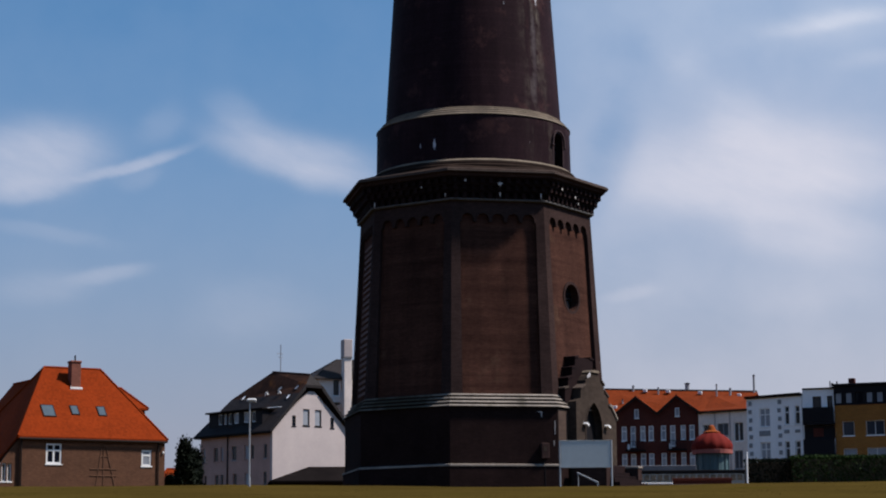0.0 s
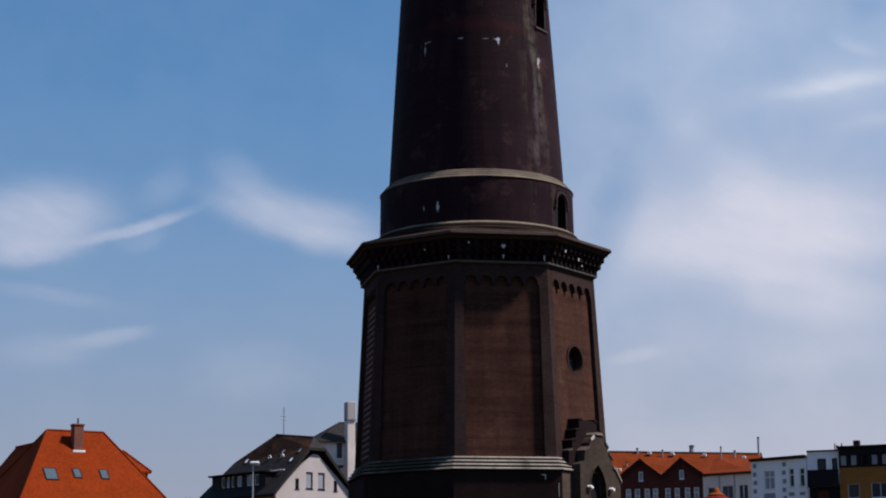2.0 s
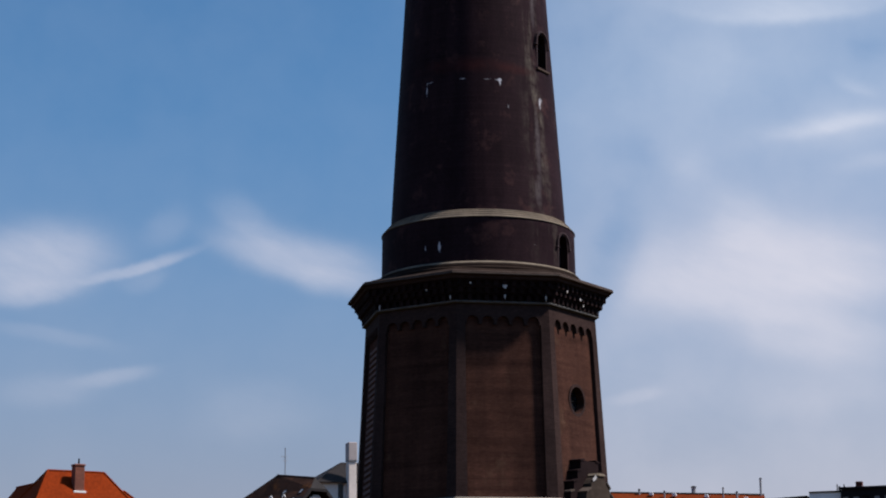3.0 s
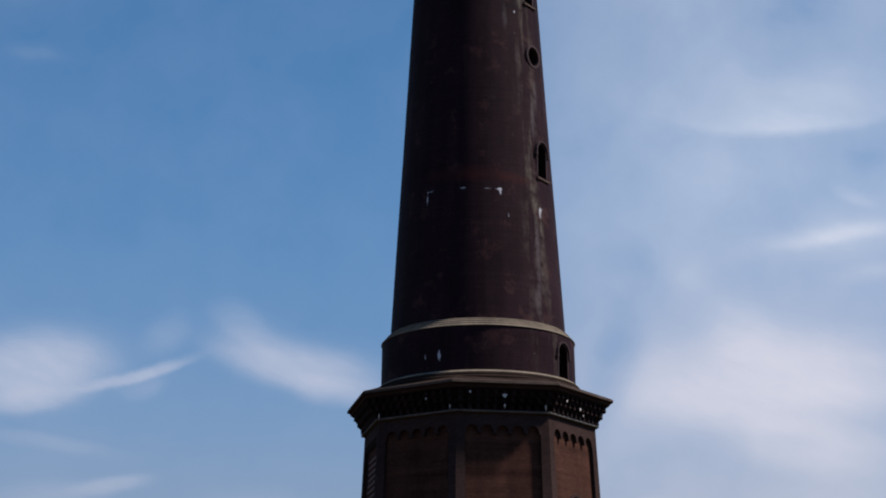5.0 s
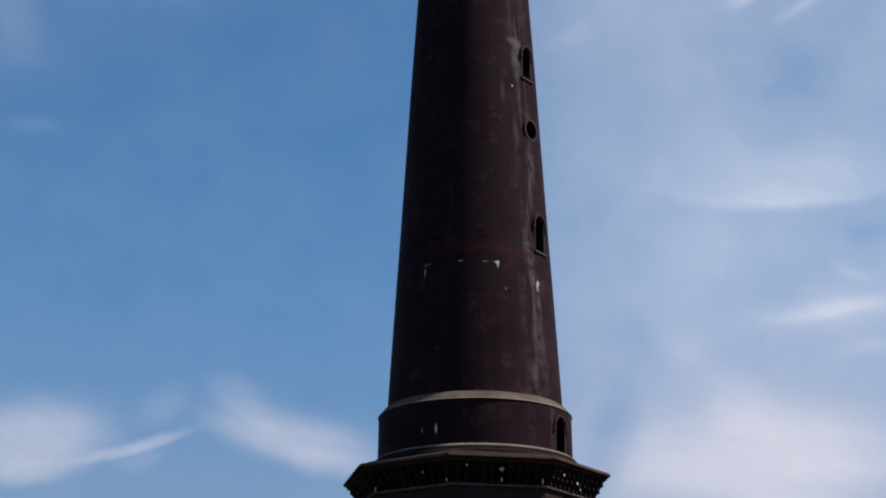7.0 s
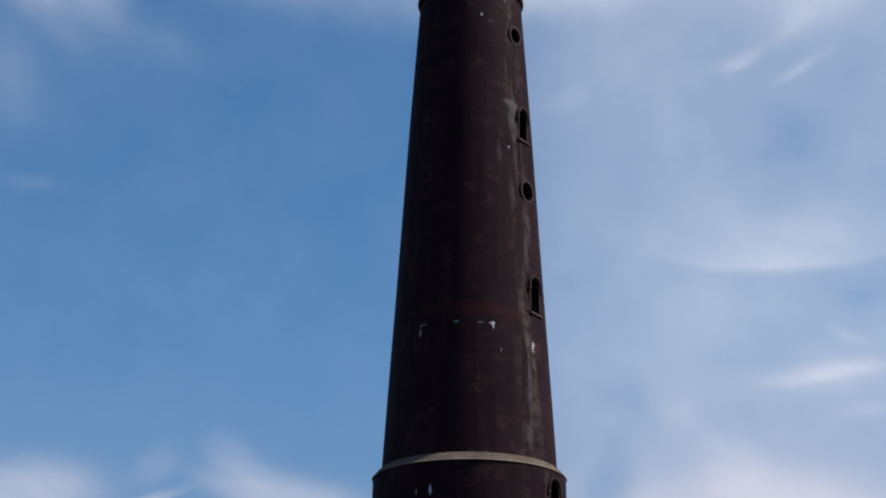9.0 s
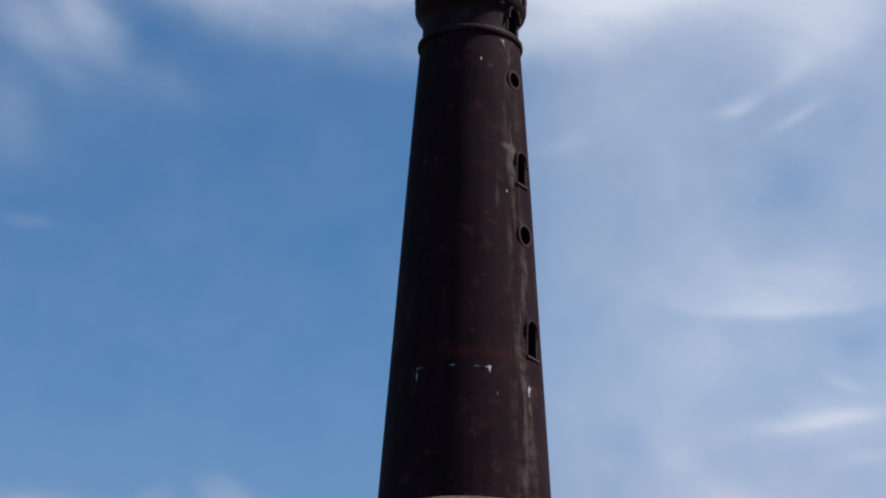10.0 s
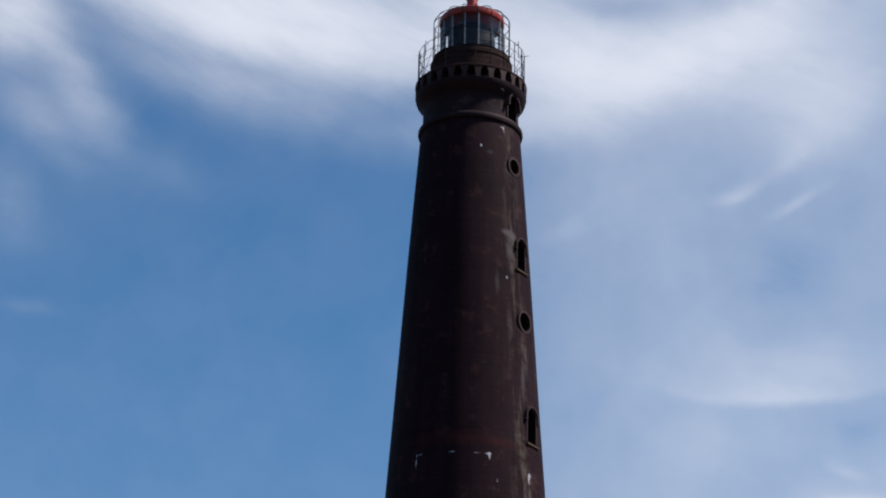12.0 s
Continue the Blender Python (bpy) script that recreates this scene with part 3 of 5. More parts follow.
for r0, r1 in zip(grid, grid[1:]):
    for i in range(len(xs) - 1):
        gb.faces.new((r0[i], r0[i + 1], r1[i + 1], r1[i]))
ground = part("ground", gb, "grass", smooth=True)
tagged(ground, "dry yellow-green summer lawn climbing to the tower", "lawn", kind="structure")

rng = np.random.default_rng(5)
n = 24000
gx, gy = rng.uniform(-27, 27, n), rng.uniform(-44, -10.5, n)
keep = np.hypot(gx, gy) > 8.0
gx, gy = gx[keep], gy[keep]
n = len(gx)
gzv = np.array([ground_z(a, b) for a, b in zip(gx, gy)])
ga, gh, gw = rng.uniform(0, math.pi, n), rng.uniform(0.004, 0.014, n), rng.uniform(0.012, 0.03, n)
lean = rng.normal(0, 0.03, (n, 2))
tips = np.stack([gx + lean[:, 0], gy + lean[:, 1], gzv + gh], -1)
a = np.stack([gx - gw * np.cos(ga), gy - gw * np.sin(ga), gzv - 0.01], -1)
b = np.stack([gx + gw * np.cos(ga), gy + gw * np.sin(ga), gzv - 0.01], -1)
gm = bpy.data.meshes.new("grass")
gm.from_pydata(np.stack([a, b, tips], 1).reshape(-1, 3).tolist(), [], np.arange(3 * n).reshape(-1, 3).tolist())
gm.materials.append(M["blade"])
tagged(new("grass", gm), "short dry grass blades on the lawn", "grass", kind="stuff")


# ---------------------------------------------------------------- the lighthouse
C0 = -10.4                     # angle of one corner of the octagon
FACES = [C0 + 22.5 + 45 * k for k in range(8)]
CORNERS = [C0 + 45 * k for k in range(8)]
COS = math.cos(math.pi / 8)
tower = thing("lighthouse", "tall dark brick lighthouse on octagonal base with red lantern", "lighthouse")


def wall_r(z):
    """Corner radius of the battered octagon's wall."""
    return 7.15 + (z - 4.5) * (6.62 - 7.15) / (14.3 - 4.5)


DEEP = 0.20                    # depth of the panels behind the pilasters

# plinth
part("plinth", turned([(5.5, -0.6), (7.62, -0.6), (7.62, 0.84), (7.5, 0.93), (7.5, 3.92), (5.5, 3.92)], 8, C0), "plinth", tower)
part("plinth_string", turned([(7.45, 0.845), (7.66, 0.845), (7.66, 0.93), (7.45, 0.985)], 8, C0), "pale_stone", tower, "thin pale stone string course")
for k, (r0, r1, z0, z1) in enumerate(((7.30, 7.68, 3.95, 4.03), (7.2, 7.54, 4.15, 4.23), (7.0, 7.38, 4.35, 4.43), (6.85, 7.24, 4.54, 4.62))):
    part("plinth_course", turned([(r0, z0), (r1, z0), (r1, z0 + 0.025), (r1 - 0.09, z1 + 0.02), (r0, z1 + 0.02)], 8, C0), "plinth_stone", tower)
part("plinth_slope", turned([(6.0, 3.9), (7.60, 3.925), (7.12, 4.6), (6.0, 4.6)], 8, C0), "moss", tower)

# octagon wall with its round window in the portal's face
PORTAL = FACES[1]
core = turned([(5.2, 4.4), (wall_r(4.4) - DEEP / COS, 4.4), (wall_r(15.2) - DEEP / COS, 15.2), (5.2, 15.2)], 8, C0)
cut = capped([(0.74, -7.5), (0.74, -5.6)], 24)
cut.transform(about(PORTAL) @ Matrix.Translation((0.2, 0, 10.13)) @ Matrix.Rotation(radians(-90), 4, "X"))
part("octagon_wall", carve(core, [cut]), "octagon", tower)

# corner pilasters
def pilaster():
    bm = bmesh.new()
    rings = []
    for z in (4.55, 15.0):
        R, w = wall_r(z), 0.62 if z < 5 else 0.45
        pts = [Vector((0, -R, z))]
        for s in (1, -1):
            along = Vector((s * math.cos(math.pi / 8), math.sin(math.pi / 8), 0))
            inward = Vector((-s * math.sin(math.pi / 8), math.cos(math.pi / 8), 0))
            pts.append((s, Vector((0, -R, z)) + along * w, Vector((0, -R, z)) + along * w + inward * (DEEP + 0.1)))
        c, (_, a1, a2), (_, b1, b2) = pts
        rings.append([bm.verts.new(v) for v in (b2, b1, c, a1, a2, Vector((0, -R + 0.9, z)))])
    lo, hi = rings
    for i in range(6):
        j = (i + 1) % 6
        bm.faces.new((lo[i], lo[j], hi[j], hi[i]))
    bm.faces.new(lo)
    bm.faces.new(hi)
    bmesh.ops.recalc_face_normals(bm, faces=bm.faces[:])
    return bm


first = part("corner_pilaster", pilaster(), "pilaster", tower)
first.matrix_basis = about(CORNERS[0])
for c in CORNERS[1:]:
    again("corner_pilaster", first, tower, about(c))

# friezes of hanging round arches, one to each face
def frieze(count=5, z_top=15.0, z_arch=14.32, z_low=13.86):
    half = wall_r(14.3) * math.sin(math.pi / 8) - 0.455
    step = 2 * half / count
    r = step * 0.40
    pts = [(-half, z_top), (-half, z_low)]
    for k in range(count):
        c = -half + step * (k + 0.5)
        pts += [(c - r, z_low)]
        pts += [(c - r * math.cos(math.pi * i / 8), z_arch - r + r * math.sin(math.pi * i / 8)) for i in range(9)]
        pts += [(c + r, z_low)]
    pts += [(half, z_low), (half, z_top)]
    bm = slab(pts, -wall_r(14.3) * COS, -wall_r(14.3) * COS + DEEP + 0.08)
    for v in bm.verts:
        v.co.y += (v.co.z - 14.3) * 0.05 - 0.005
    return bm


first = part("arch_frieze", frieze(), "pilaster", tower)
first.matrix_basis = about(FACES[0])
for c in FACES[1:]:
    again("arch_frieze", first, tower, about(c))

# cornice: string, three rows of small consoles between stepped courses, slab and weathered roof
part("cornice_string", turned([(6.2, 14.98), (6.74, 14.98), (6.80, 15.02), (6.80, 15.10), (6.2, 15.14)], 8, C0), "string_stone", tower, "grey stone string course")
rows = ((6.62, 15.12, 15.42, 0.22), (6.84, 15.50, 15.78, 0.22), (7.06, 15.86, 16.12, 0.2))
for r, z0, z1, deep in rows:
    part("cornice_course", turned([(6.0, z0), (r, z0), (r, z1), (r + deep + 0.03, z1), (r + deep + 0.03, z1 + 0.08), (6.0, z1 + 0.08)], 8, C0), "cornice", tower)
    blk = bmesh.new()
    box(-0.11, 0.11, -deep, 0.05, 0, z1 - z0, blk, bevel=0.015)
    made = None
    half = r * math.sin(math.pi / 8)
    count = 11
    for face in FACES:
        for i in range(count):
            x = -half + 2 * half * (i + 0.5) / count
            m = about(face) @ Matrix.Translation((x, -r * COS, z0))
            if made is None:
                made = part("console", blk, "cornice", tower)
                made.matrix_basis = m
            else:
                again("console", made, tower, m)
part("cornice_slab", turned([(6.0, 16.2), (7.42, 16.2), (7.46, 16.33), (7.62, 16.38), (7.62, 16.54), (7.56, 16.56), (6.0, 16.7)], 8, C0), "pilaster", tower)
part("cornice_edge", turned([(7.4, 16.4), (7.645, 16.42), (7.645, 16.47), (7.52, 16.60), (7.4, 16.62)], 8, C0), "coping", tower, "weathered stone cornice edge")
part("cornice_roof", turned([(5.2, 16.5), (7.5, 16.58), (6.3, 16.98), (5.2, 17.1)], 8, C0), "moss", tower)
part("drum_base", turned([(5.2, 16.9), (6.02, 16.95), (6.02, 17.04), (5.82, 17.14), (5.82, 17.22), (5.70, 17.30), (5.2, 17.34)], 96), "moss", tower, smooth=True)
part("drum_fillet", turned([(5.2, 17.3), (5.74, 17.31), (5.74, 17.33), (5.6, 17.45), (5.2, 17.47)], 96), "stone", tower, "pale stone fillet", smooth=True)


def shaft_window(phi, r, z, w, h, hood=True, name="arched_window", proud=0.11):
    """Round-headed window in the round wall: thin surround, label mould over its head, sloping sill and dark glass."""
    e = part(name, slab(band_outline(w, h, 0.1), -r - 0.03, -r + 0.35), "surround", tower)
    e.matrix_basis = about(phi) @ Matrix.Translation((0, 0, z))
    part("pane", slab(arch_outline(w, h), -r + 0.42, -r + 0.46), "dark", e)
    part("glazing_bar", box(-0.03, 0.03, -r + 0.36, -r + 0.415, 0.0, h - 0.02), "iron", e)
    part("glazing_bar", box(-w / 2, w / 2, -r + 0.365, -r + 0.41, h * 0.62, h * 0.62 + 0.06), "iron", e)
    label_ = band_outline(w + 0.2, w / 2 + 0.32, 0.1)
    lift = h - w / 2 - 0.22
    part("label_mould", slab([(x, q + lift) for x, q in label_], -r - proud, -r + 0.12), "surround", e)
    for s in (1, -1):
        x0 = s * (w / 2 + 0.1)
        part("label_stop", box(min(x0, x0 + s * 0.17), max(x0, x0 + s * 0.17), -r - proud - 0.02, -r + 0.2, lift - 0.08, lift + 0.05, bevel=0.02), "surround", e)
    if hood:
        side = slab([(-r + 0.3, -0.005), (-r - 0.16, -0.1), (-r - 0.16, -0.2), (-r + 0.3, -0.2)], -w / 2 - 0.2, w / 2 + 0.2)
        side.transform(Matrix(((0, -1, 0, 0), (1, 0, 0, 0), (0, 0, 1, 0), (0, 0, 0, 1))))
        part("sill", side, "sill_stone", e, "weathered pale sloping sill")
    return e


def window_cut(phi, r, z, w, h):
    c = slab(arch_outline(w, h), -r - 1.0, -r + 0.5)
    c.transform(about(phi) @ Matrix.Translation((0, 0, z)))
    return c


def oculus_cut(phi, r, z, rad):
    c = capped([(rad, -r - 1.0), (rad, -r + 0.5)], 24)
    c.transform(about(phi) @ Matrix.Translation((0, 0, z)) @ Matrix.Rotation(radians(-90), 4, "X"))
    return c


def oculus(phi, r, z, rad, x=0.0, name="round_window", proud=0.07, mat="surround"):
    e = part(name, round_rod(rad, rad + 0.15, -r - proud, -r + 0.35, 28), mat, tower, smooth=True)
    e.matrix_basis = about(phi) @ Matrix.Translation((x, 0, z))
    p = capped([(rad + 0.01, -r + 0.42), (rad + 0.01, -r + 0.45)], 24)
    p.transform(Matrix.Rotation(radians(-90), 4, "X"))
    part("pane", p, "dark", e)
    g = box(-0.025, 0.025, -r + 0.36, -r + 0.42, -rad, rad)
    box(-rad, rad, -r + 0.36, -r + 0.42, -0.025, 0.025, g)
    part("glazing_bar", g, "iron", e)
    return e


oculus(PORTAL, 6.13, 10.13, 0.74, 0.2, proud=0.04, mat="pilaster")

# drum
DRUM = (59.0, 5.46, 17.42, 1.0, 1.95)
drum = turned([(4.2, 17.1), (5.5, 17.1), (5.5, 17.6), (5.46, 19.95), (4.2, 20.2)], 128)
part("drum", carve(drum, [window_cut(*DRUM)]), "shaft", tower, smooth=True)
shaft_window(*DRUM, hood=False)
for r0, r1, z0, z1 in ((4.8, 5.50, 19.93, 20.06), (4.8, 5.36, 20.09, 20.20), (4.8, 5.24, 20.23, 20.33), (4.7, 5.11, 20.36, 20.45)):
    part("drum_course", turned([(r0, z0), (r1, z0), (r1 + 0.015, z0 + 0.03), (r1, z0 + 0.045), (r1 - 0.1, z1 + 0.01), (r0, z1 + 0.01)], 128), "stone", tower, smooth=True)
part("drum_shoulder", turned([(4.5, 19.9), (5.44, 19.94), (5.02, 20.46), (4.5, 20.46)], 128), "pilaster", tower, smooth=True)

# shaft
SHAFT = ((4.98, 20.4), (4.76, 24.0), (4.51, 27.9), (4.31, 30.9), (4.0, 35.9), (3.69, 40.9), (3.37, 45.6), (3.09, 49.54))


def shaft_r(z):
    for (r0, z0), (r1, z1) in zip(SHAFT, SHAFT[1:]):
        if z0 <= z <= z1:
            return r0 + (r1 - r0) * (z - z0) / (z1 - z0)
    return SHAFT[-1][0]


WINDOWS = [(58.5, 29.25, 0.95, 2.0), (57.0, 40.0, 0.85, 1.85)]
OCULI = [(56.5, 36.65, 0.56), (53.5, 46.75, 0.47)]
body = turned([(2.2, 20.3), *SHAFT, (2.2, 49.54)], 128)
cuts = [window_cut(p, shaft_r(z + 1), z, w, h) for p, z, w, h in WINDOWS] + [oculus_cut(p, shaft_r(z), z, rad) for p, z, rad in OCULI]
part("shaft", carve(body, cuts), "shaft", tower, smooth=True)
for p, z, w, h in WINDOWS:
    shaft_window(p, shaft_r(z + 1), z, w, h)
for p, z, rad in OCULI:
    oculus(p, shaft_r(z), z, rad)


# head: roll moulding, neck, flared gallery on corbels
part("roll_moulding", turned([(2.8, 49.52), (3.12, 49.53), (3.21, 49.58), (3.25, 49.72), (3.23, 49.86), (3.14, 49.98), (3.02, 50.04), (2.8, 50.06)], 96), "neck", tower, smooth=True)
NECKWIN = (58.0, 2.98, 50.12, 0.95, 1.5)
neck = turned([(2.2, 49.9), (2.99, 49.9), (2.95, 51.25), (3.02, 51.42), (3.2, 51.66), (3.36, 51.88), (3.43, 52.08), (3.45, 52.24), (2.2, 52.26)], 128)
part("neck", carve(neck, [window_cut(*NECKWIN)]), "neck", tower, smooth=True)
shaft_window(*NECKWIN, hood=False, proud=0.24)
part("gallery_wall", turned([(2.2, 52.05), (2.8, 52.05), (2.8, 53.0), (2.2, 53.0)], 96), "shaft", tower, smooth=True)
cb = slab([(-0.14, 52.16), (0.14, 52.16), (0.17, 52.6), (0.25, 52.84), (0.25, 52.9), (-0.25, 52.9), (-0.25, 52.84), (-0.17, 52.6)], -3.46, -2.75)
made = None
for k in range(26):
    m = about(360 / 26 * (k + 0.5))
    if made is None:
        made = part("corbel", cb, "surround", tower)
        made.matrix_basis = m
    else:
        again("corbel", made, tower, m)
part("gallery_deck", turned([(2.2, 52.88), (3.46, 52.88), (3.49, 52.92), (3.49, 53.02), (3.42, 53.08), (2.2, 53.1)], 96), "pilaster", tower, smooth=True)

# gallery railing
railing = part("gallery_railing", turned([(3.32, 55.25), (3.345, 55.25), (3.345, 55.28), (3.32, 55.28)], 64), "iron", tower)
for z in (53.6, 54.15, 54.7):
    part("rail", turned([(3.32, z), (3.34, z), (3.34, z + 0.02), (3.32, z + 0.02)], 64), "iron", railing)
post = rod((0, -3.33, 53.06), (0, -3.33, 55.3), 0.03)
made = None
for k in range(22):
    m = about(360 / 22 * k + 4)
    if made is None:
        made = part("post", post, "iron", railing)
        made.matrix_basis = m
    else:
        again("post", made, railing, m)
brace = rod((-0.47, -3.29, 53.2), (0.47, -3.29, 54.78), 0.013, 5)
made = None
for k in range(22):
    m = about(360 / 22 * (k + 0.5) + 4)
    if made is None:
        made = part("brace", brace, "iron", railing)
        made.matrix_basis = m
    else:
        again("brace", made, railing, m)
for phi, out, h in ((-84, 3.42, 55.35), (-63, 3.1, 55.65), (83, 3.62, 55.4), (66, 3.2, 55.75)):
    s, c = math.sin(radians(phi)), math.cos(radians(phi))
    am = rod((3.2 * s, -3.2 * c, 54.6), (3.2 * s, -3.2 * c, h), 0.025)
    rod((3.0 * s, -3.0 * c, h - 0.25), (out * s + 0.02, -out * c, h - 0.18), 0.02, bm=am)
    part("antenna", am, "iron", tower)

# watch room and lantern
part("watch_room", turned([(2.0, 53.0), (2.55, 53.0), (2.53, 54.4), (2.58, 54.44), (2.58, 54.54), (2.46, 54.6), (2.42, 54.92), (2.0, 54.96)], 96), "pilaster", tower, smooth=True)
part("lantern_sill", turned([(1.6, 54.9), (2.44, 54.88), (2.46, 54.94), (2.02, 55.1), (1.6, 55.12)], 96), "shaft", tower, smooth=True)
lantern = part("lantern", turned([(1.82, 55.0), (2.02, 55.0), (2.02, 55.2), (1.82, 55.2)], 48), "iron", tower)
NP = 14
pane_bm = slab([(-1.9 * math.tan(math.pi / NP), 55.05), (1.9 * math.tan(math.pi / NP), 55.05), (1.9 * math.tan(math.pi / NP), 57.45), (-1.9 * math.tan(math.pi / NP), 57.45)], -1.9, -1.885)
mull = box(-0.025, 0.025, -2.0, -1.86, 55.03, 57.5)
p0 = m0 = None
for k in range(NP):
    m = about(360 / NP * k)
    h = about(360 / NP * (k + 0.5))
    if p0 is None:
        p0, m0 = part("pane", pane_bm, "lantern", lantern), part("mullion", mull, "pole", lantern)
        p0.matrix_basis, m0.matrix_basis = m, h
        p0.visible_shadow = False
    else:
        again("pane", p0, lantern, m).visible_shadow = False
        again("mullion", m0, lantern, h)
part("transom", turned([(1.87, 56.42), (1.97, 56.42), (1.97, 56.455), (1.87, 56.455)], NP, 180 / NP), "iron", lantern)
part("lens", capped([(0.8, 54.99), (1.35, 55.3), (1.5, 56.2), (1.35, 57.1), (0.8, 57.5)], 32), "lens", tower, "dark glass lens", smooth=True)
part("lantern_floor", capped([(1.84, 54.85), (1.84, 54.98)], 32), "iron", tower)
part("eave_ring", turned([(1.7, 57.44), (2.02, 57.44), (2.06, 57.5), (2.06, 57.82), (1.98, 57.92), (1.7, 57.92)], 64), "red", tower, "red painted lantern eave", smooth=True)
part("dome", turned([(0.0, 57.7), (2.0, 57.8), (1.96, 57.93), (1.6, 58.12), (1.2, 58.28), (0.8, 58.4), (0.4, 58.48), (0.0, 58.5)], 48, closed=False), "red", tower, "red painted metal dome", smooth=True)
part("vent", capped([(0.34, 58.4), (0.34, 59.5), (0.44, 59.55), (0.5, 59.7), (0.46, 59.9), (0.28, 60.05), (0.06, 60.12), (0.04, 60.6)], 32), "red", tower, "red vent on the dome", smooth=True)

# climbing cage round the lantern
cage = part("lantern_cage", turned([(2.41, 55.3), (2.43, 55.3), (2.43, 55.32), (2.41, 55.32)], 48), "iron", tower)
for r, z in ((2.42, 56.2), (2.42, 57.6)):
    part("hoop", turned([(r - 0.015, z), (r + 0.015, z), (r + 0.015, z + 0.03), (r - 0.015, z + 0.03)], 48), "iron", cage)
made = None
for k in range(16):
    m = about(360 / 16 * k + 8)
    if made is None:
        rb = rod((0, -2.42, 54.6), (0, -2.42, 57.6), 0.027)
        prev = (0, -2.42, 57.6)
        for r, z in ((2.25, 57.86), (1.85, 58.12), (1.3, 58.36), (0.5, 58.56)):
            rod(prev, (0, -r, z), 0.027, bm=rb)
            prev = (0, -r, z)
        made = part("cage_rod", rb, "iron", cage)
        made.matrix_basis = m
    else:
        again("cage_rod", made, cage, m)

# portal: a shallow porch with a stepped gable
PY = -7.45                     # its front, from the axis
RIGHT = ((2.29, -0.5), (2.29, 3.6), (1.72, 4.2), (1.5, 4.25), (1.46, 4.72), (1.02, 5.0), (0.98, 5.3), (0.62, 5.6), (0.34, 5.95))
LEFT = ((-0.42, 5.95), (-0.78, 5.7), (-0.98, 5.5), (-1.02, 5.2), (-1.5, 4.98), (-1.55, 4.5), (-2.03, 4.3), (-2.03, -0.5))
porch = slab([*RIGHT, *LEFT], PY, -6.0)
door_cut = slab([(x - 0.17, z + 0.95) for x, z in pointed_outline(1.72, 3.4)], PY - 0.5, PY + 0.5)
porch = part("portal", carve(porch, [door_cut]), "porch", tower, "grey stone porch with a stepped gable")
porch.matrix_basis = about(PORTAL) @ Matrix.Translation((0.26, 0, 0))
part("shoulder_cap", slab([(2.36, 3.52), (2.36, 3.64), (1.74, 4.34), (1.5, 4.38), (1.5, 4.255), (1.72, 4.205), (2.3, 3.6)], PY - 0.08, -6.0), "pale_stone", porch, "pale sloping shoulder stone")
cap = slab([(1.47, 4.724), (1.5, 4.8), (1.04, 5.1), (1.024, 5.006)], PY - 0.06, -6.0)
part("coping", cap, "coping", porch)
part("coping", slab([(0.99, 5.304), (1.03, 5.38), (0.66, 5.68), (0.624, 5.606)], PY - 0.06, -6.0), "coping", porch)
part("coping", slab([(-1.06, 5.206), (-1.52, 4.986), (-1.56, 5.06), (-1.06, 5.3)], PY - 0.06, -6.0), "coping", porch)
part("peak_stone", slab([(0.40, 5.956), (0.30, 6.08), (-0.40, 6.08), (-0.52, 5.956)], PY - 0.08, -6.0), "stone", porch)
# white slab painted in for sunlight on the peak's left edge
part("broken_stone", slab([(-0.86, 5.72), (-0.5, 5.98), (-0.44, 5.9), (-0.5, 5.74), (-0.8, 5.6)], PY - 0.03, PY - 0.004), "lime", porch, "white patch for the sun on the peak's edge")
BACK = ((2.05, 4.95), (1.7, 5.05), (1.7, 5.5), (1.28, 5.65), (1.28, 6.1), (0.95, 6.2), (0.95, 6.7), (0.6, 6.76))
part("rear_gable", slab([(-2.05, 3.6), (2.05, 3.6), *BACK, *[(-x, z) for x, z in BACK[::-1]]], -6.95, -6.0, None, Matrix.Translation((-0.26, 0, 0))), "cornice", porch, "taller dark stepped gable against the wall")
for (x0, z0), (x1, z1) in zip(BACK[::2], BACK[1::2]):
    for s in (1, -1):
        part("step_coping", slab([(s * (x0 + 0.07), z0 + 0.004), (s * (x0 + 0.07), z0 + 0.09), (s * (x1 + 0.004), z1 + 0.1), (s * (x1 + 0.004), z1 + 0.004)], -7.0, -6.0, None, Matrix.Translation((-0.26, 0, 0))), "coping" if z0 < 5 else "cornice", porch)
# near-black door colour stands in for the shade inside the arch
part("door", slab([(x - 0.17, z + 0.95) for x, z in pointed_outline(1.72, 3.4)], PY + 0.42, PY + 0.49), "iron", porch, "dark door under a pointed arch")
part("door_band", slab([(x - 0.17, z + 0.95) for x, z in pointed_band(1.72, 3.4, 0.09)], PY - 0.03, PY + 0.2), "porch", porch)
for x in (-1.22, 1.11):
    lb = slab([(x - 0.17, 3.14), (x - 0.07, 3.22), (x + 0.17, 3.12), (x + 0.1, 3.02)], PY - 0.24, PY - 0.02)
    part("wall_light", lb, "frame", porch, "white wall light")
# paler slab added over the plinth: sun on this side put in its colour
part("plinth_facing", box(-3.08, -2.1, -6.97, -6.7, -0.4, 3.86, bevel=0.01), "sunlit_face", porch, "sandstone-brown slab for the sunlit plinth beside the porch")
# steps up to the door and their side walls
for k in range(5):
    st = part("step", box(-1.98, 1.03, PY - 0.32 * (5 - k) - 0.9, PY - 0.02 - 0.9 if k < 4 else PY + 0.7, -0.5, 0.0 + 0.19 * k + (0.19 if k == 4 else 0.0) - 0.001 * k, bevel=0.01), "cornice", porch)
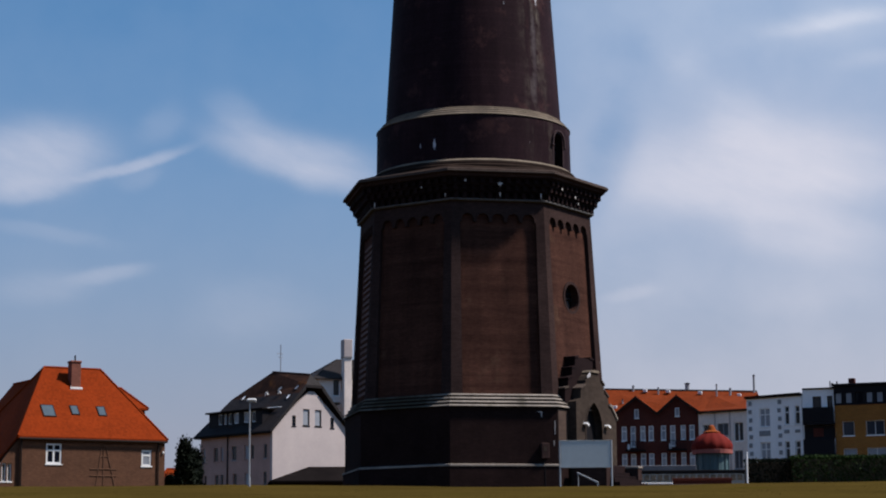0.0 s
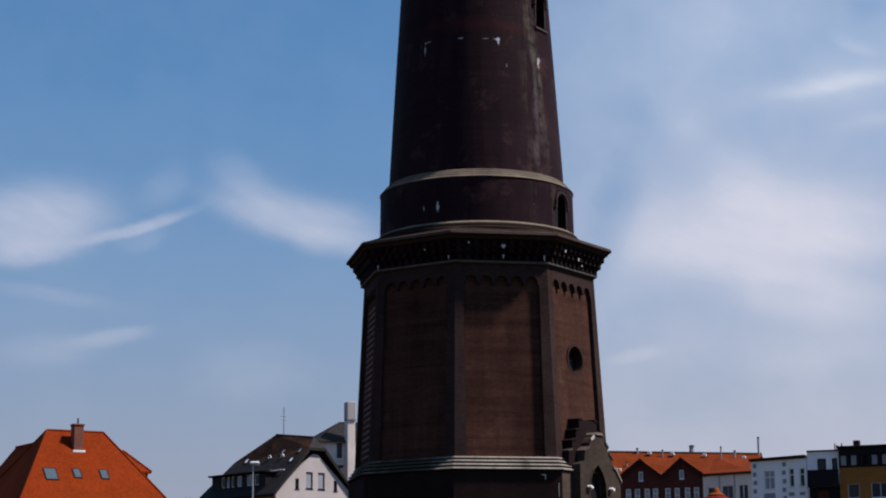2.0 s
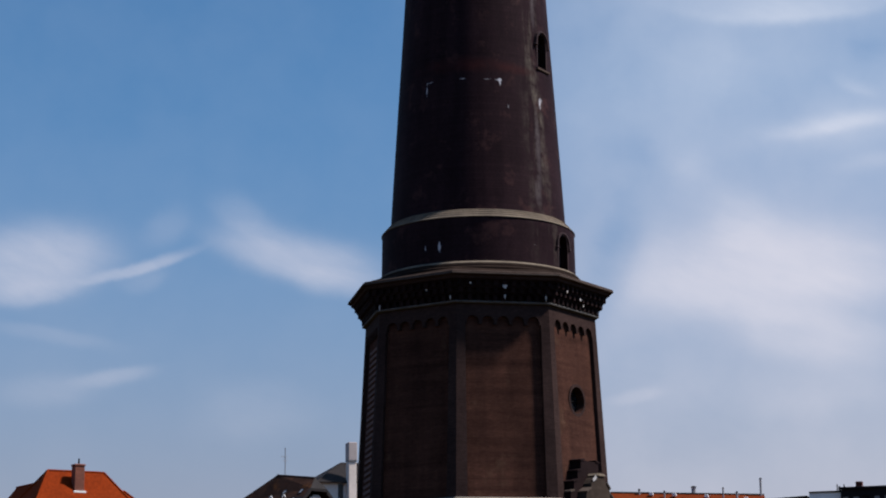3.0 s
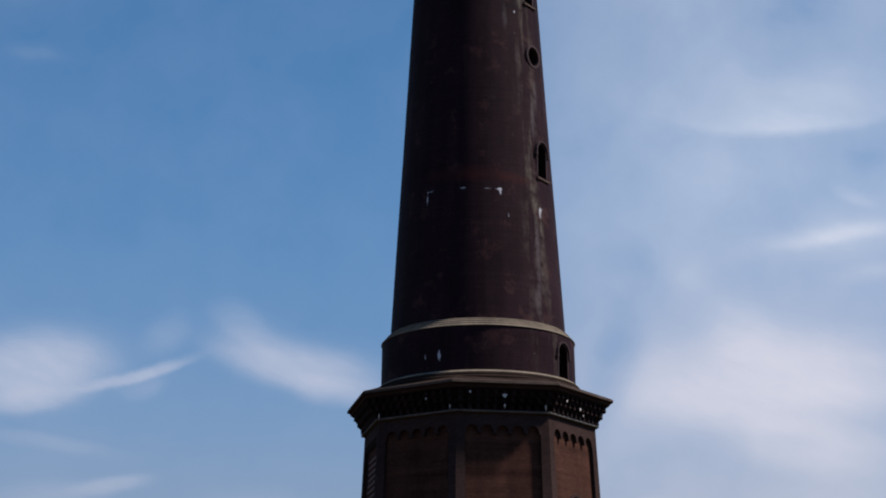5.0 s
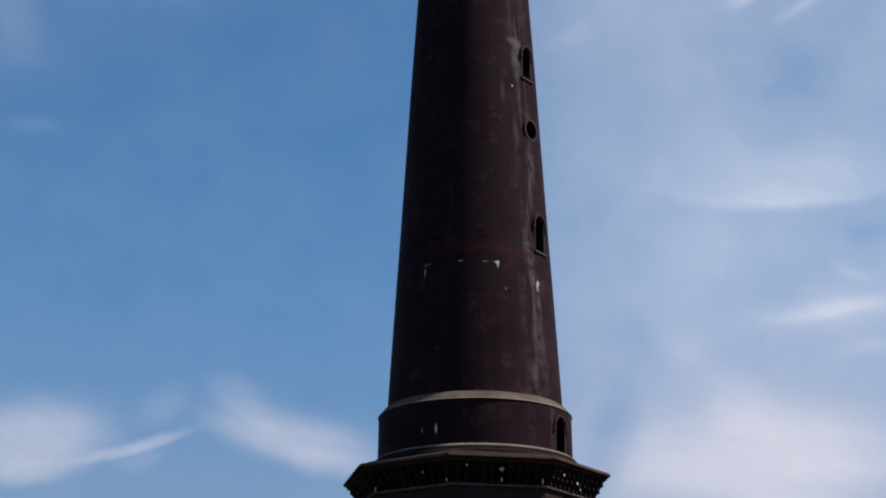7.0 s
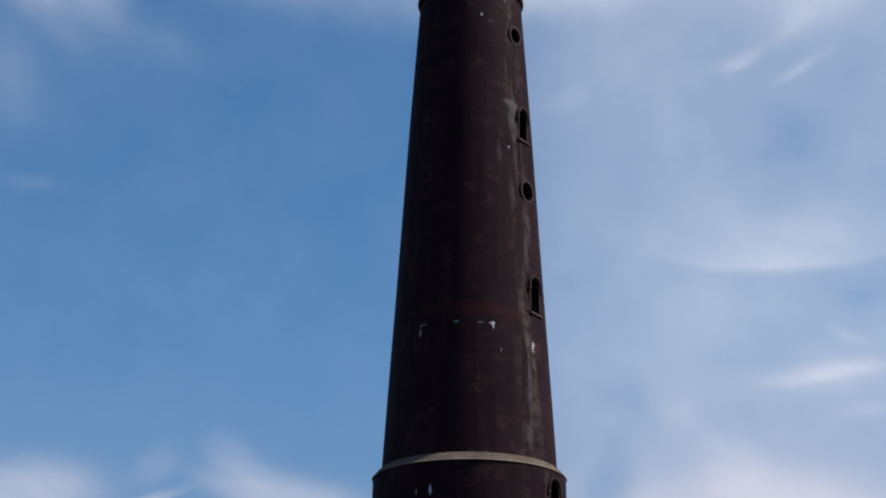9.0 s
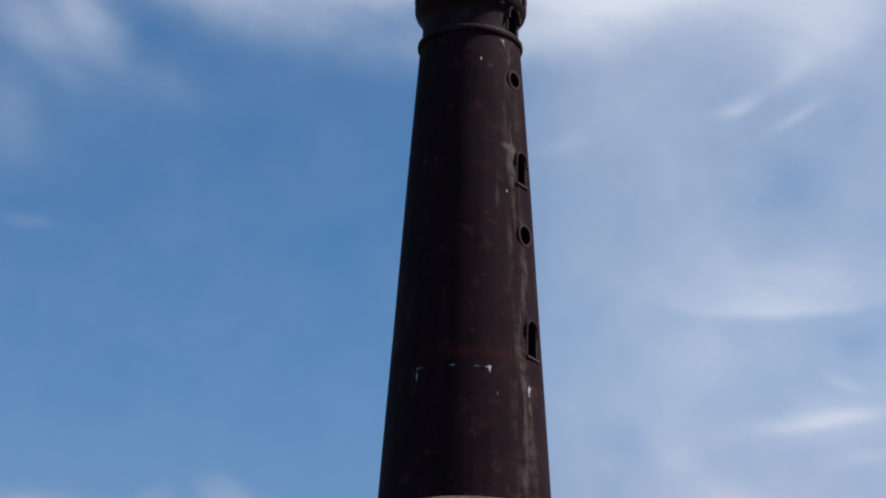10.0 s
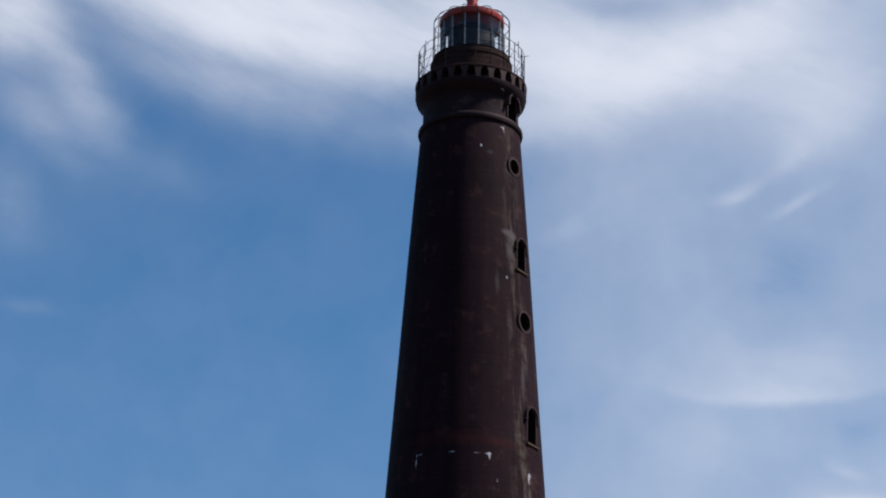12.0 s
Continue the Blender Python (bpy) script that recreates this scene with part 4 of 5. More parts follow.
for x in (-2.2, 1.25):
    sw = part("stair_wall", box(x - 0.2, x + 0.2, PY - 1.95, PY - 0.02, -0.5, 0.82, bevel=0.01), "pilaster", porch)
    part("wall_cap", box(x - 0.25, x + 0.25, PY - 2.0, PY - 0.02, 0.825, 0.93, bevel=0.015), "pale_stone", sw)
hr = rod((-3.0, PY - 1.8, -0.08), (-3.0, PY - 0.55, 0.48), 0.045, 8)
rod((-3.0, PY - 1.75, -0.6), (-3.0, PY - 1.75, -0.06), 0.03, bm=hr)
rod((-3.0, PY - 0.6, -0.6), (-3.0, PY - 0.6, 0.46), 0.03, bm=hr)
part("handrail", hr, "pole", porch, "light metal handrail")
# meter box and drain pipe on the plinth's face
fb = box(1.94, 2.36, -7.2, -6.9, 1.24, 2.05, bevel=0.03)
fb = part("meter_box", fb, "pilaster", tower, "small grey meter box on the plinth")
fb.matrix_basis = about(FACES[0])
part("box_label", box(2.04, 2.2, -7.21, -7.19, 1.62, 1.86), "porch", fb)
part("box_pipe", rod((2.15, -7.03, -0.4), (2.15, -7.03, 1.25), 0.03), "iron", fb)
mk = slab([(1.72, 3.69), (2.05, 3.70), (2.05, 3.44), (2.01, 3.40), (1.99, 3.64), (1.86, 3.665)], -6.945, -6.925)
mk = part("lime_bloom", mk, "lime", tower)
mk.matrix_basis = about(FACES[0])
for x, z, hh in ((2.74, 2.5, 0.75), (2.68, 1.9, 0.3)):
    mk = slab([(x - 0.015, z), (x + 0.008, z + 0.05), (x + 0.02, z + hh), (x - 0.012, z + hh - 0.04)], -6.945, -6.925)
    mk = part("lime_bloom", mk, "lime", tower)
    mk.matrix_basis = about(FACES[0])
# pale brick bands in the panel of the far flank
tb = box(-1.25, 1.25, -0.05, 0.05, 0, 0.17, bevel=0.01)
made = None
for k in range(25):
    z = 5.0 + 0.34 * k
    m = about(FACES[-2]) @ Matrix.Translation((0.1, -wall_r(z) * COS + DEEP - 0.02, z))
    if made is None:
        made = part("brick_band", tb, "band", tower)
        made.matrix_basis = m
    else:
        again("brick_band", made, tower, m)
# starling-white droppings under the cornice
SPLASHES = ((0, 0.0, 15.82, 0.34, 0.17), (0, -1.9, 15.95, 0.2, 0.08), (0, 2.3, 15.3, 0.5, 0.05), (-1, -2.3, 15.2, 0.5, 0.05), (-1, 2.35, 15.25, 0.35, 0.05),
            (1, -1.6, 15.8, 0.22, 0.08), (1, 0.0, 15.6, 0.28, 0.09), (1, 0.55, 15.35, 0.2, 0.05), (0, 0.05, 15.32, 0.4, 0.06), (-1, 1.0, 15.75, 0.2, 0.06))
for face, x, z, h, w in SPLASHES:
    h, w = h * 0.85, w * 0.75
    b = slab([(-w, h / 4), (w * 0.3, h / 3), (w, h / 4 - 0.02), (w * 1.1, 0.02), (w * 0.4, -h / 6), (w * 0.3, -h / 2), (-w * 0.2, -h / 3), (-w * 0.8, -h / 5), (-w * 1.1, 0.03)], -0.02, 0.0)
    o = part("dropping", b, "lime", tower)
    o.matrix_basis = about(FACES[face]) @ Matrix.Translation((x, -(6.86 + (z - 15.15) * 0.6) * COS - 0.02, z))


# ---------------------------------------------------------------- houses round the square
def wall(w, z0, z1, openings=(), thick=0.3, outline=None):
    """An upright wall on local x from 0 to w, its front at y = 0, with rectangular openings (x, z, width, height) cut through."""
    if outline:
        bm = slab([(x, z if z else -0.4) for x, z in outline], 0, thick)
        cutters = [box(x, x + ww, -1, thick + 1, z, z + hh) for x, z, ww, hh in openings]
        return carve(bm, cutters) if cutters else bm
    z0 = z0 if z0 else -0.4
    gx = sorted({0, w, *[o[0] for o in openings], *[o[0] + o[2] for o in openings]})
    gz = sorted({z0, z1, *[o[1] for o in openings], *[o[1] + o[3] for o in openings]})
    bm = bmesh.new()
    for xa, xb in zip(gx, gx[1:]):
        for za, zb in zip(gz, gz[1:]):
            cx, cz = (xa + xb) / 2, (za + zb) / 2
            if not any(o[0] < cx < o[0] + o[2] and o[1] < cz < o[1] + o[3] for o in openings):
                box(xa, xb, 0, thick, za, zb, bm)
    bmesh.ops.remove_doubles(bm, verts=bm.verts[:], dist=0.001)
    return bm


def window(parent, x, z, w, h, cols=2, rows=1, frame="frame", glass_="pane", sill=True, m=Matrix(), deep=0.12, name="window", lip=0.1, bar=0.085):
    """Frame with bars, glass and sill in an opening whose lower left corner is x, z."""
    t = bar
    cx = [0.002 + t + (w - 0.004 - t) * k / cols for k in range(cols + 1)]
    cz = [0.002 + t] + [h * (0.66 if rows == 2 else k / rows) + t / 2 for k in range(1, rows)] + [h - 0.002]
    lights = [(xa, za, xb - t - xa, zb - t - za) for xa, xb in zip(cx, cx[1:]) for za, zb in zip(cz, cz[1:])]
    bm = wall(w, 0.002, h - 0.002, lights, 0.07)
    bm.transform(Matrix.Translation((x, deep, z)))
    e = part(name, bm, frame, parent)
    e.matrix_basis = m
    part("pane", box(x + 0.02, x + w - 0.02, deep + 0.03, deep + 0.045, z + 0.02, z + h - 0.02), glass_, e)
    if sill:
        part("sill", box(x - 0.06, x + w + 0.06, -lip, max(deep, 0.0), z - 0.09, z - 0.003, bevel=0.01), frame, e)
    return e


def sheet(points, thick, mat, parent, name="roof", label=""):
    """A roof plane: corners in order, thickened downwards."""
    bm = bmesh.new()
    vs = [Vector(p) for p in points]
    nrm = (vs[1] - vs[0]).cross(vs[2] - vs[0]).normalized()
    if nrm.z < 0:
        vs, nrm = vs[::-1], -nrm
    top = [bm.verts.new(v) for v in vs]
    low = [bm.verts.new(v - Vector((0, 0, thick))) for v in vs]
    bm.faces.new(top)
    bm.faces.new(low[::-1])
    for i in range(len(vs)):
        j = (i + 1) % len(vs)
        bm.faces.new((top[j], top[i], low[i], low[j]))
    bmesh.ops.recalc_face_normals(bm, faces=bm.faces[:])
    return part(name, bm, mat, parent, label)


def ridge_caps(p, q, mat, parent, r=0.08):
    return part("ridge_cap", rod(p, q, r, 8), mat, parent)


def hip_roof(parent, x0, x1, y0, y1, z, top, ridge, mat, over=0.35):
    """Hipped roof over the rectangle; ridge = (xa, xb, y)."""
    xa, xb, yr = ridge
    a, b, c, d = (x0 - over, y0 - over, z), (x1 + over, y0 - over, z), (x1 + over, y1 + over, z), (x0 - over, y1 + over, z)
    e, f = (xa, yr, top), (xb, yr, top)
    for pts in ((a, b, f, e), (b, c, f), (c, d, e, f), (d, a, e)):
        sheet(pts, 0.14, mat, parent)
    for p, q in ((e, f), (a, e), (b, f), (c, f), (d, e)):
        ridge_caps(p, q, mat, parent)


def roof_light(parent, at, w, h, pitch, glass_="pane"):
    m = pose(*at, pitch, 0, 0)
    f = bmesh.new()
    for b in ((-w / 2, w / 2, 0, 0.07), (-w / 2, w / 2, h - 0.07, h), (-w / 2, -w / 2 + 0.07, 0.07, h - 0.07), (w / 2 - 0.07, w / 2, 0.07, h - 0.07)):
        box(b[0], b[1], b[2], b[3], -0.02, 0.05, f)
    e = part("roof_light", f, "wood", parent)
    e.matrix_basis = m
    part("pane", box(-w / 2 + 0.06, w / 2 - 0.06, 0.06, h - 0.06, 0.02, 0.04), glass_, e)


# brown brick house with a steep orange hipped roof
def orange_house():
    h = thing("brick_house", "brown brick house with a steep orange hipped tile roof", "house", (-30.285, 21.0, -0.26), 31.2)
    W, D, E, T = 10.32, 11.0, 4.84, 10.04
    ops = [(1.84, 3.04, 1.09, 1.36), (8.62, 3.02, 0.72, 1.1)]
    part("front_wall", wall(W, 0, E, ops), "brown", h)
    window(h, *ops[0], cols=2, rows=2, deep=0.04, lip=0.05, bar=0.12)
    window(h, *ops[1], cols=1, rows=2, glass_="pale_pane", deep=0.04, lip=0.05, bar=0.12)
    for x in (0.3, W):
        o = part("side_wall", wall(D - 0.6, 0, E), "brown", h)
        o.matrix_basis = pose(x, 0.3, 0, 0, 0, 90)
    o = part("back_wall", wall(W, 0, E), "brown", h)
    o.matrix_basis = pose(0, D - 0.3, 0)
    hip_roof(h, 0, W, 0, D, E, T, (3.28, 7.39, 5.0), "orange", 0.16)
    part("gutter", box(-0.1, W + 0.1, -0.3, -0.17, E - 0.24, E - 0.1, bevel=0.03), "wood", h)
    slope = (T - E) / 5.16
    pitch = math.degrees(math.atan(slope))
    for x, up, w, hh in ((2.5, 1.42, 0.92, 1.2), (4.4, 1.62, 0.58, 0.95), (6.34, 1.6, 0.6, 0.98)):
        roof_light(h, (x, -0.16 + up / slope, E + up + 0.02), w, hh, pitch, "roof_pane")
    ch = part("chimney", box(4.72, 5.42, 3.5, 4.2, 8.0, 10.28, bevel=0.02), "chimney_brick", h, "red-brown brick chimney")
    part("chimney_cap", box(4.67, 5.47, 3.45, 4.25, 10.28, 10.42, bevel=0.03), "chimney_brick", ch)
    part("flue", rod((5.1, 3.85, 10.42), (5.1, 3.85, 10.82), 0.06, 8), "iron", ch)
    part("flashing", box(4.62, 5.52, 3.36, 3.5, 8.4, 8.56, bevel=0.02), "frame", ch)
    # climbing frame of dark timber on the wall
    tr = bmesh.new()
    for p, q in (((5.35, 1.4), (5.75, 4.3)), ((6.75, 1.4), (6.05, 4.3)), ((5.88, 1.4), (5.88, 4.5)), ((4.95, 2.3), (6.85, 2.3)), ((4.95, 2.75), (6.85, 2.75)), ((5.6, 3.6), (6.2, 3.6))):
        rod((p[0], -0.02, p[1]), (q[0], -0.02, q[1]), 0.025, bm=tr)
    part("trellis", tr, "trellis", h, "dark timber trellis on the wall")
    for x in (0.12, W - 0.5):
        part("downpipe", rod((x, -0.08, 0), (x, -0.08, E - 0.1), 0.05), "wood", h)
    part("wall_lamp", box(W - 0.2, W - 0.08, -0.12, 0.0, 3.9, 4.05, bevel=0.02), "frame", h)
    # rear wing with a short hip, showing past the sunny hip
    for x0, y0, w, turn in ((6.2, 10.75, 6.9, 0), (6.2, 13.4, 6.9, 0), (13.1, 11.06, 2.33, 90), (6.5, 11.06, 2.33, 90)):
        o = part("wing_wall", wall(w, 0, 7.85), "brown", h)
        o.matrix_basis = pose(x0, y0, 0, 0, 0, turn)
    hip_roof(h, 6.2, 13.1, 10.75, 13.7, 7.9, 9.5, (8.4, 11.7, 12.2), "orange", 0.2)
    # long rear wing, its shaded slope rising behind the hip
    for x0, y0, w, turn in ((1.3, 11.06, 4.2, 90), (6.1, 11.06, 4.2, 90), (1.0, 15.0, 5.1, 0)):
        o = part("wing_wall", wall(w, 0, 5.1), "brown", h)
        o.matrix_basis = pose(x0, y0, 0, 0, 0, turn)
    a, b = (3.6, 7.0, 9.42), (3.6, 12.7, 9.5)
    sheet((a, b, (0.8, 15.5, 5.2), (0.8, 7.0, 5.2)), 0.14, "orange", h)
    sheet((a, b, (6.4, 15.5, 5.2), (6.4, 7.0, 5.2)), 0.14, "orange", h)
    sheet((b, (0.8, 15.5, 5.2), (6.4, 15.5, 5.2)), 0.14, "orange", h)
    ridge_caps(a, b, "orange", h)
    # the shaded hip sweeps down over a low annex
    low = (T - E) / 3.44
    foot = (-2.3, E - 2.14 * low)
    sheet(((-0.16, -0.13, E), (-0.16, 10.5, E), (foot[0], 10.5, foot[1]), (foot[0], 1.55, foot[1])), 0.14, "orange", h)
    ops = [(1.08, 1.83, 0.3, 1.2), (1.45, 1.83, 0.3, 1.2), (0.7, 1.83, 0.3, 1.2)]
    o = part("annex_wall", wall(2.2, 0, 0, ops, 0.3, [(0, 0), (2.2, 0), (2.2, 4.6), (1.9, 4.3), (0, 1.6)]), "brown", h)
    o.matrix_basis = pose(-2.2, 0.12, 0)
    for q in ops[:2]:
        window(h, *q, cols=1, rows=1, m=pose(-2.2, 0.12, 0), lip=0.03)
    window(h, *ops[2], cols=1, rows=1, m=pose(-2.2, 0.12, 0), lip=0.03)
    o = part("annex_wall", wall(9.8, 0, 1.5), "brown", h)
    o.matrix_basis = pose(-1.9, 0.45, 0, 0, 0, 90)


orange_house()


# white-gabled house with a dark roof
def gable_house():
    h = thing("gabled_house", "white-gabled house with pink side wall and dark tiled roof", "house", (-21.1, 95.0, -0.26), 45)
    W, L, E, A = 10.6, 12.2, 10.6, 14.4
    ops = [(2.62, 10.95, 0.5, 1.1), (4.1, 11.05, 0.9, 1.75), (5.75, 11.05, 0.9, 1.75), (7.9, 10.95, 0.5, 1.1)]
    part("gable_wall", wall(W, 0, 0, ops, 0.35, [(0, 0), (W, 0), (W, E), (W / 2 + 0.35, A + 0.3), (W / 2 - 0.35, A + 0.3), (0, E)]), "white", h)
    for q in ops:
        window(h, *q, cols=1, rows=1, frame="iron", glass_="pale_pane" if q[2] > 0.6 else "pane", lip=0.06)
    side = [(L - b, 7.55, b - a, 1.5) for a, b in ((11.38, 11.8), (9.14, 9.94), (8.26, 8.71), (5.99, 6.8), (3.94, 4.63), (3.02, 3.59), (0.86, 1.42))]
    side += [(L - b, 4.75, b - a, 1.4) for a, b in ((11.1, 11.6), (9.0, 9.7), (8.2, 8.7), (5.9, 6.57), (3.75, 4.59), (0.9, 1.45))]
    side += [(L - b, 1.4, b - a, 1.6) for a, b in ((9.0, 9.7), (5.9, 6.57), (0.9, 1.45))]
    o = part("side_wall", wall(L - 0.35, 0, E, side), "pink", h)
    m = pose(0, L, 0, 0, 0, -90)
    o.matrix_basis = m
    for i, q in enumerate(side):
        window(h, *q, cols=1, rows=1, frame="pink" if i % 3 else "grey", glass_="pale_pane" if i in (0, 2, 4, 11) else "pane", m=m, deep=0.1, lip=0.06, bar=0.05)
    o = part("far_side_wall", wall(L - 0.35, 0, E), "white", h)
    o.matrix_basis = pose(W, 0.35, 0, 0, 0, 90)
    o = part("back_wall", wall(W - 0.7, 0, E), "white", h)
    o.matrix_basis = pose(0.35, L - 0.3, 0)
    ov, top, zl, zh, crest = 0.55, 16.55, E - 0.25, 15.35, 17.3
    s = (top - zl) / (W / 2 + ov)
    fy, by, hip = -0.4, L + 0.5, 6.2
    xh, xm, zm = W / 2 - (top - zh) / s, W / 2 - 2.1 / s, top - 2.1
    hy = 11.2                              # the hip breaks where the lichened tiles begin
    for q in (1, -1):
        def at(x, y, z):
            return (W / 2 + q * (x - W / 2), y, z)
        sheet((at(-ov, fy, zl), at(xm, fy, zm), at(xm, hy, zm), at(-ov, by, zl)), 0.3, "tile", h)
        sheet((at(xm, fy, zm), at(xh, fy, zh), at(W / 2, 0.25, top), at(W / 2, by - hip, crest), at(xm, hy, zm)), 0.3, "rusty_tile", h, "lichen-brown tiles below the ridge")
        part("barge_board", slab([at(-ov, 0, zl - 0.3)[::2], at(xh, 0, zh - 0.5)[::2], at(xh, 0, zh + 0.02)[::2], at(-ov, 0, zl + 0.05)[::2]], fy - 0.03, fy + 0.1), "tile", h)
    sheet(((xh, fy - 0.02, zh), (W - xh, fy - 0.02, zh), (W / 2, 0.25, top)), 0.3, "tile", h)
    sheet(((-ov, by, zl), (xm, hy, zm), (W - xm, hy, zm), (W + ov, by, zl)), 0.3, "tile", h)
    sheet(((xm, hy, zm), (W / 2, by - hip, crest), (W - xm, hy, zm)), 0.3, "tile", h)
    ridge_caps((W / 2, 0.25, top), (W / 2, by - hip, crest), "rusty_tile", h)
    part("gutter", box(-ov - 0.14, -ov, fy, by, zl - 0.2, zl - 0.05, bevel=0.03), "iron", h)
    part("downpipe", rod((-0.08, 7.44, 0), (-0.08, 7.44, E - 0.3), 0.07), "iron", h)
    # long flat dormer
    do = [(11.1 - b, 11.45, b - a, 1.15) for a, b in ((8.84, 9.56), (8.06, 8.6), (7.24, 7.83), (5.99, 6.88), (4.25, 5.18), (3.12, 3.85))]
    d = part("dormer", wall(9.1, 10.5, 12.66, do, 0.2), "black", h, "black clad dormer with a flat roof")
    d.matrix_basis = pose(0.25, 11.1, 0, 0, 0, -90)
    for i, q in enumerate(do):
        window(d, *q, cols=1, sill=False, glass_="pale_pane" if i in (1, 3, 4) else "pane")
    part("dormer_roof", box(-0.3, 9.4, -0.35, 2.6, 12.67, 12.86, bevel=0.03), "felt", d)
    for x in (0.0, 8.9):
        part("dormer_cheek", box(x, x + 0.2, 0.21, 2.4, 10.5, 12.66), "black", d)
    pitch = math.degrees(math.atan(s))
    # white and pale pane colours stand in for bright sky in the glass
    for y, z, g in ((9.0, 14.2, "bright"), (0.75, 14.8, "pale_pane"), (1.0, 13.8, "bright"), (3.6, 14.9, "pale_pane")):
        f = bmesh.new()
        for b in ((-0.24, 0.24, 0, 0.06), (-0.24, 0.24, 0.64, 0.7), (-0.24, -0.18, 0.06, 0.64), (0.18, 0.24, 0.06, 0.64)):
            box(b[0], b[1], b[2], b[3], -0.02, 0.07, f)
        e = part("roof_light", f, "iron", h)
        e.matrix_basis = pose((z - zl) / s - ov, y, z + 0.03, 0, 0, -90) @ pose(0, 0, 0, pitch)
        part("pane", box(-0.19, 0.19, 0.05, 0.65, 0.02, 0.05), g, e)
    # two bowed white vent hoods
    for y in (5.1, 2.95):
        z, v = 14.55, bmesh.new()
        prev = None
        for k in range(7):
            a = math.radians(30 * k)
            q = ((z - zl) / s - ov - 0.12, y - 0.22 * math.cos(a), z + 0.26 * math.sin(a))
            if prev:
                rod(prev, q, 0.07, 6, v)
            prev = q
        part("vent_hood", v, "frame", h, "bowed white vent hood")
    an = rod((W / 2, 5.2, top), (W / 2, 5.2, top + 3.6), 0.05)
    rod((W / 2 - 0.5, 5.2, top + 2.6), (W / 2 + 0.3, 5.2, top + 2.6), 0.03, bm=an)
    rod((W / 2 - 0.35, 5.2, top + 2.2), (W / 2 + 0.35, 5.2, top + 2.2), 0.03, bm=an)
    part("antenna", an, "steel", h)
    part("snow_rail", rod((1.62, 0.6, zl + 2.6), (1.62, 4.1, zl + 2.6), 0.05), "frame", h)


gable_house()


def chimney_house():
    h = thing("rear_house", "pale rendered house with dark roof and tall white chimney", "house", (-18.0, 112.0, -0.26), 20)
    W, E = 12.0, 17.4
    ops = [(2.0, 15.45, 0.8, 1.9)]
    part("front_wall", wall(W, 0, E, ops), "cream", h)
    window(h, *ops[0], cols=1, glass_="pane")
    hip_roof(h, 0, W, 0, 8.9, E, 19.9, (3.3, 8.5, 3.2), "tile", 0.5)
    for x in (0.3, W):
        o = part("side_wall", wall(8.3, 0, E), "cream", h)
        o.matrix_basis = pose(x, 0.31, 0, 0, 0, 90)
    o = part("back_wall", wall(W, 0, E), "cream", h)
    o.matrix_basis = pose(0, 8.62, 0)
    c = part("chimney", box(2.98, 3.86, -1.2, -0.02, -0.4, 19.7, bevel=0.03), "cream", h, "tall white rendered chimney")
    part("chimney_head", box(2.92, 3.92, -1.3, 0.08, 19.78, 21.8, bevel=0.05), "white", c)
    part("chimney_collar", box(2.9, 3.94, -1.33, 0.1, 19.7, 19.775), "grey", c)
    part("balcony", box(0.2, 2.55, -1.1, -0.02, 14.4, 14.65, bevel=0.03), "iron", h)


chimney_house()

# low shed before the white gable
sh = thing("shed", "low shed with a dark shallow roof", "shed", (-14.3, 30.0, -0.26), 8)
part("wall", wall(9.5, 0, 2.1), "wood", sh)
o = part("wall", wall(9.5, 0, 2.1), "wood", sh)
o.matrix_basis = pose(0, 4.0, 0)
for x in (0.3, 9.5):
    o = part("wall", wall(3.68, 0, 2.1), "wood", sh)
    o.matrix_basis = pose(x, 0.31, 0, 0, 0, 90)
sheet(((-0.3, -0.4, 2.15), (9.8, -0.4, 2.15), (9.8, 2.1, 3.25), (2.6, 2.1, 3.25)), 0.12, "felt", sh)
sheet(((-0.3, 4.6, 2.15), (9.8, 4.6, 2.15), (9.8, 2.1, 3.25), (2.6, 2.1, 3.25)), 0.12, "felt", sh)
sheet(((-0.3, -0.4, 2.15), (-0.3, 4.6, 2.15), (2.6, 2.1, 3.25)), 0.12, "felt", sh)


def plain_house(name, label, at, turn, W, D, E, top, wall_mat, roof_mat):
    h = thing(name, label, "house", at, turn)
    for x, y, w, t in ((0, 0, W, 0), (0.3, D - 0.3, W - 0.6, 0)):
        o = part("wall", wall(w, 0, E), wall_mat, h)
        o.matrix_basis = pose(x, y, 0, 0, 0, t)
    for x in (0.3, W):
        o = part("side_wall", wall(D - 0.6, 0, E), wall_mat, h)
        o.matrix_basis = pose(x, 0.3, 0, 0, 0, 90)
    hip_roof(h, 0, W, 0, D, E, top, (W * 0.3, W * 0.7, D / 2), roof_mat)
    return h


plain_house("far_cottage", "small far cottage with an orange tile roof", (-27.3, 60, -0.26), 10, 2.7, 4, 3.0, 4.75, "pink", "orange")


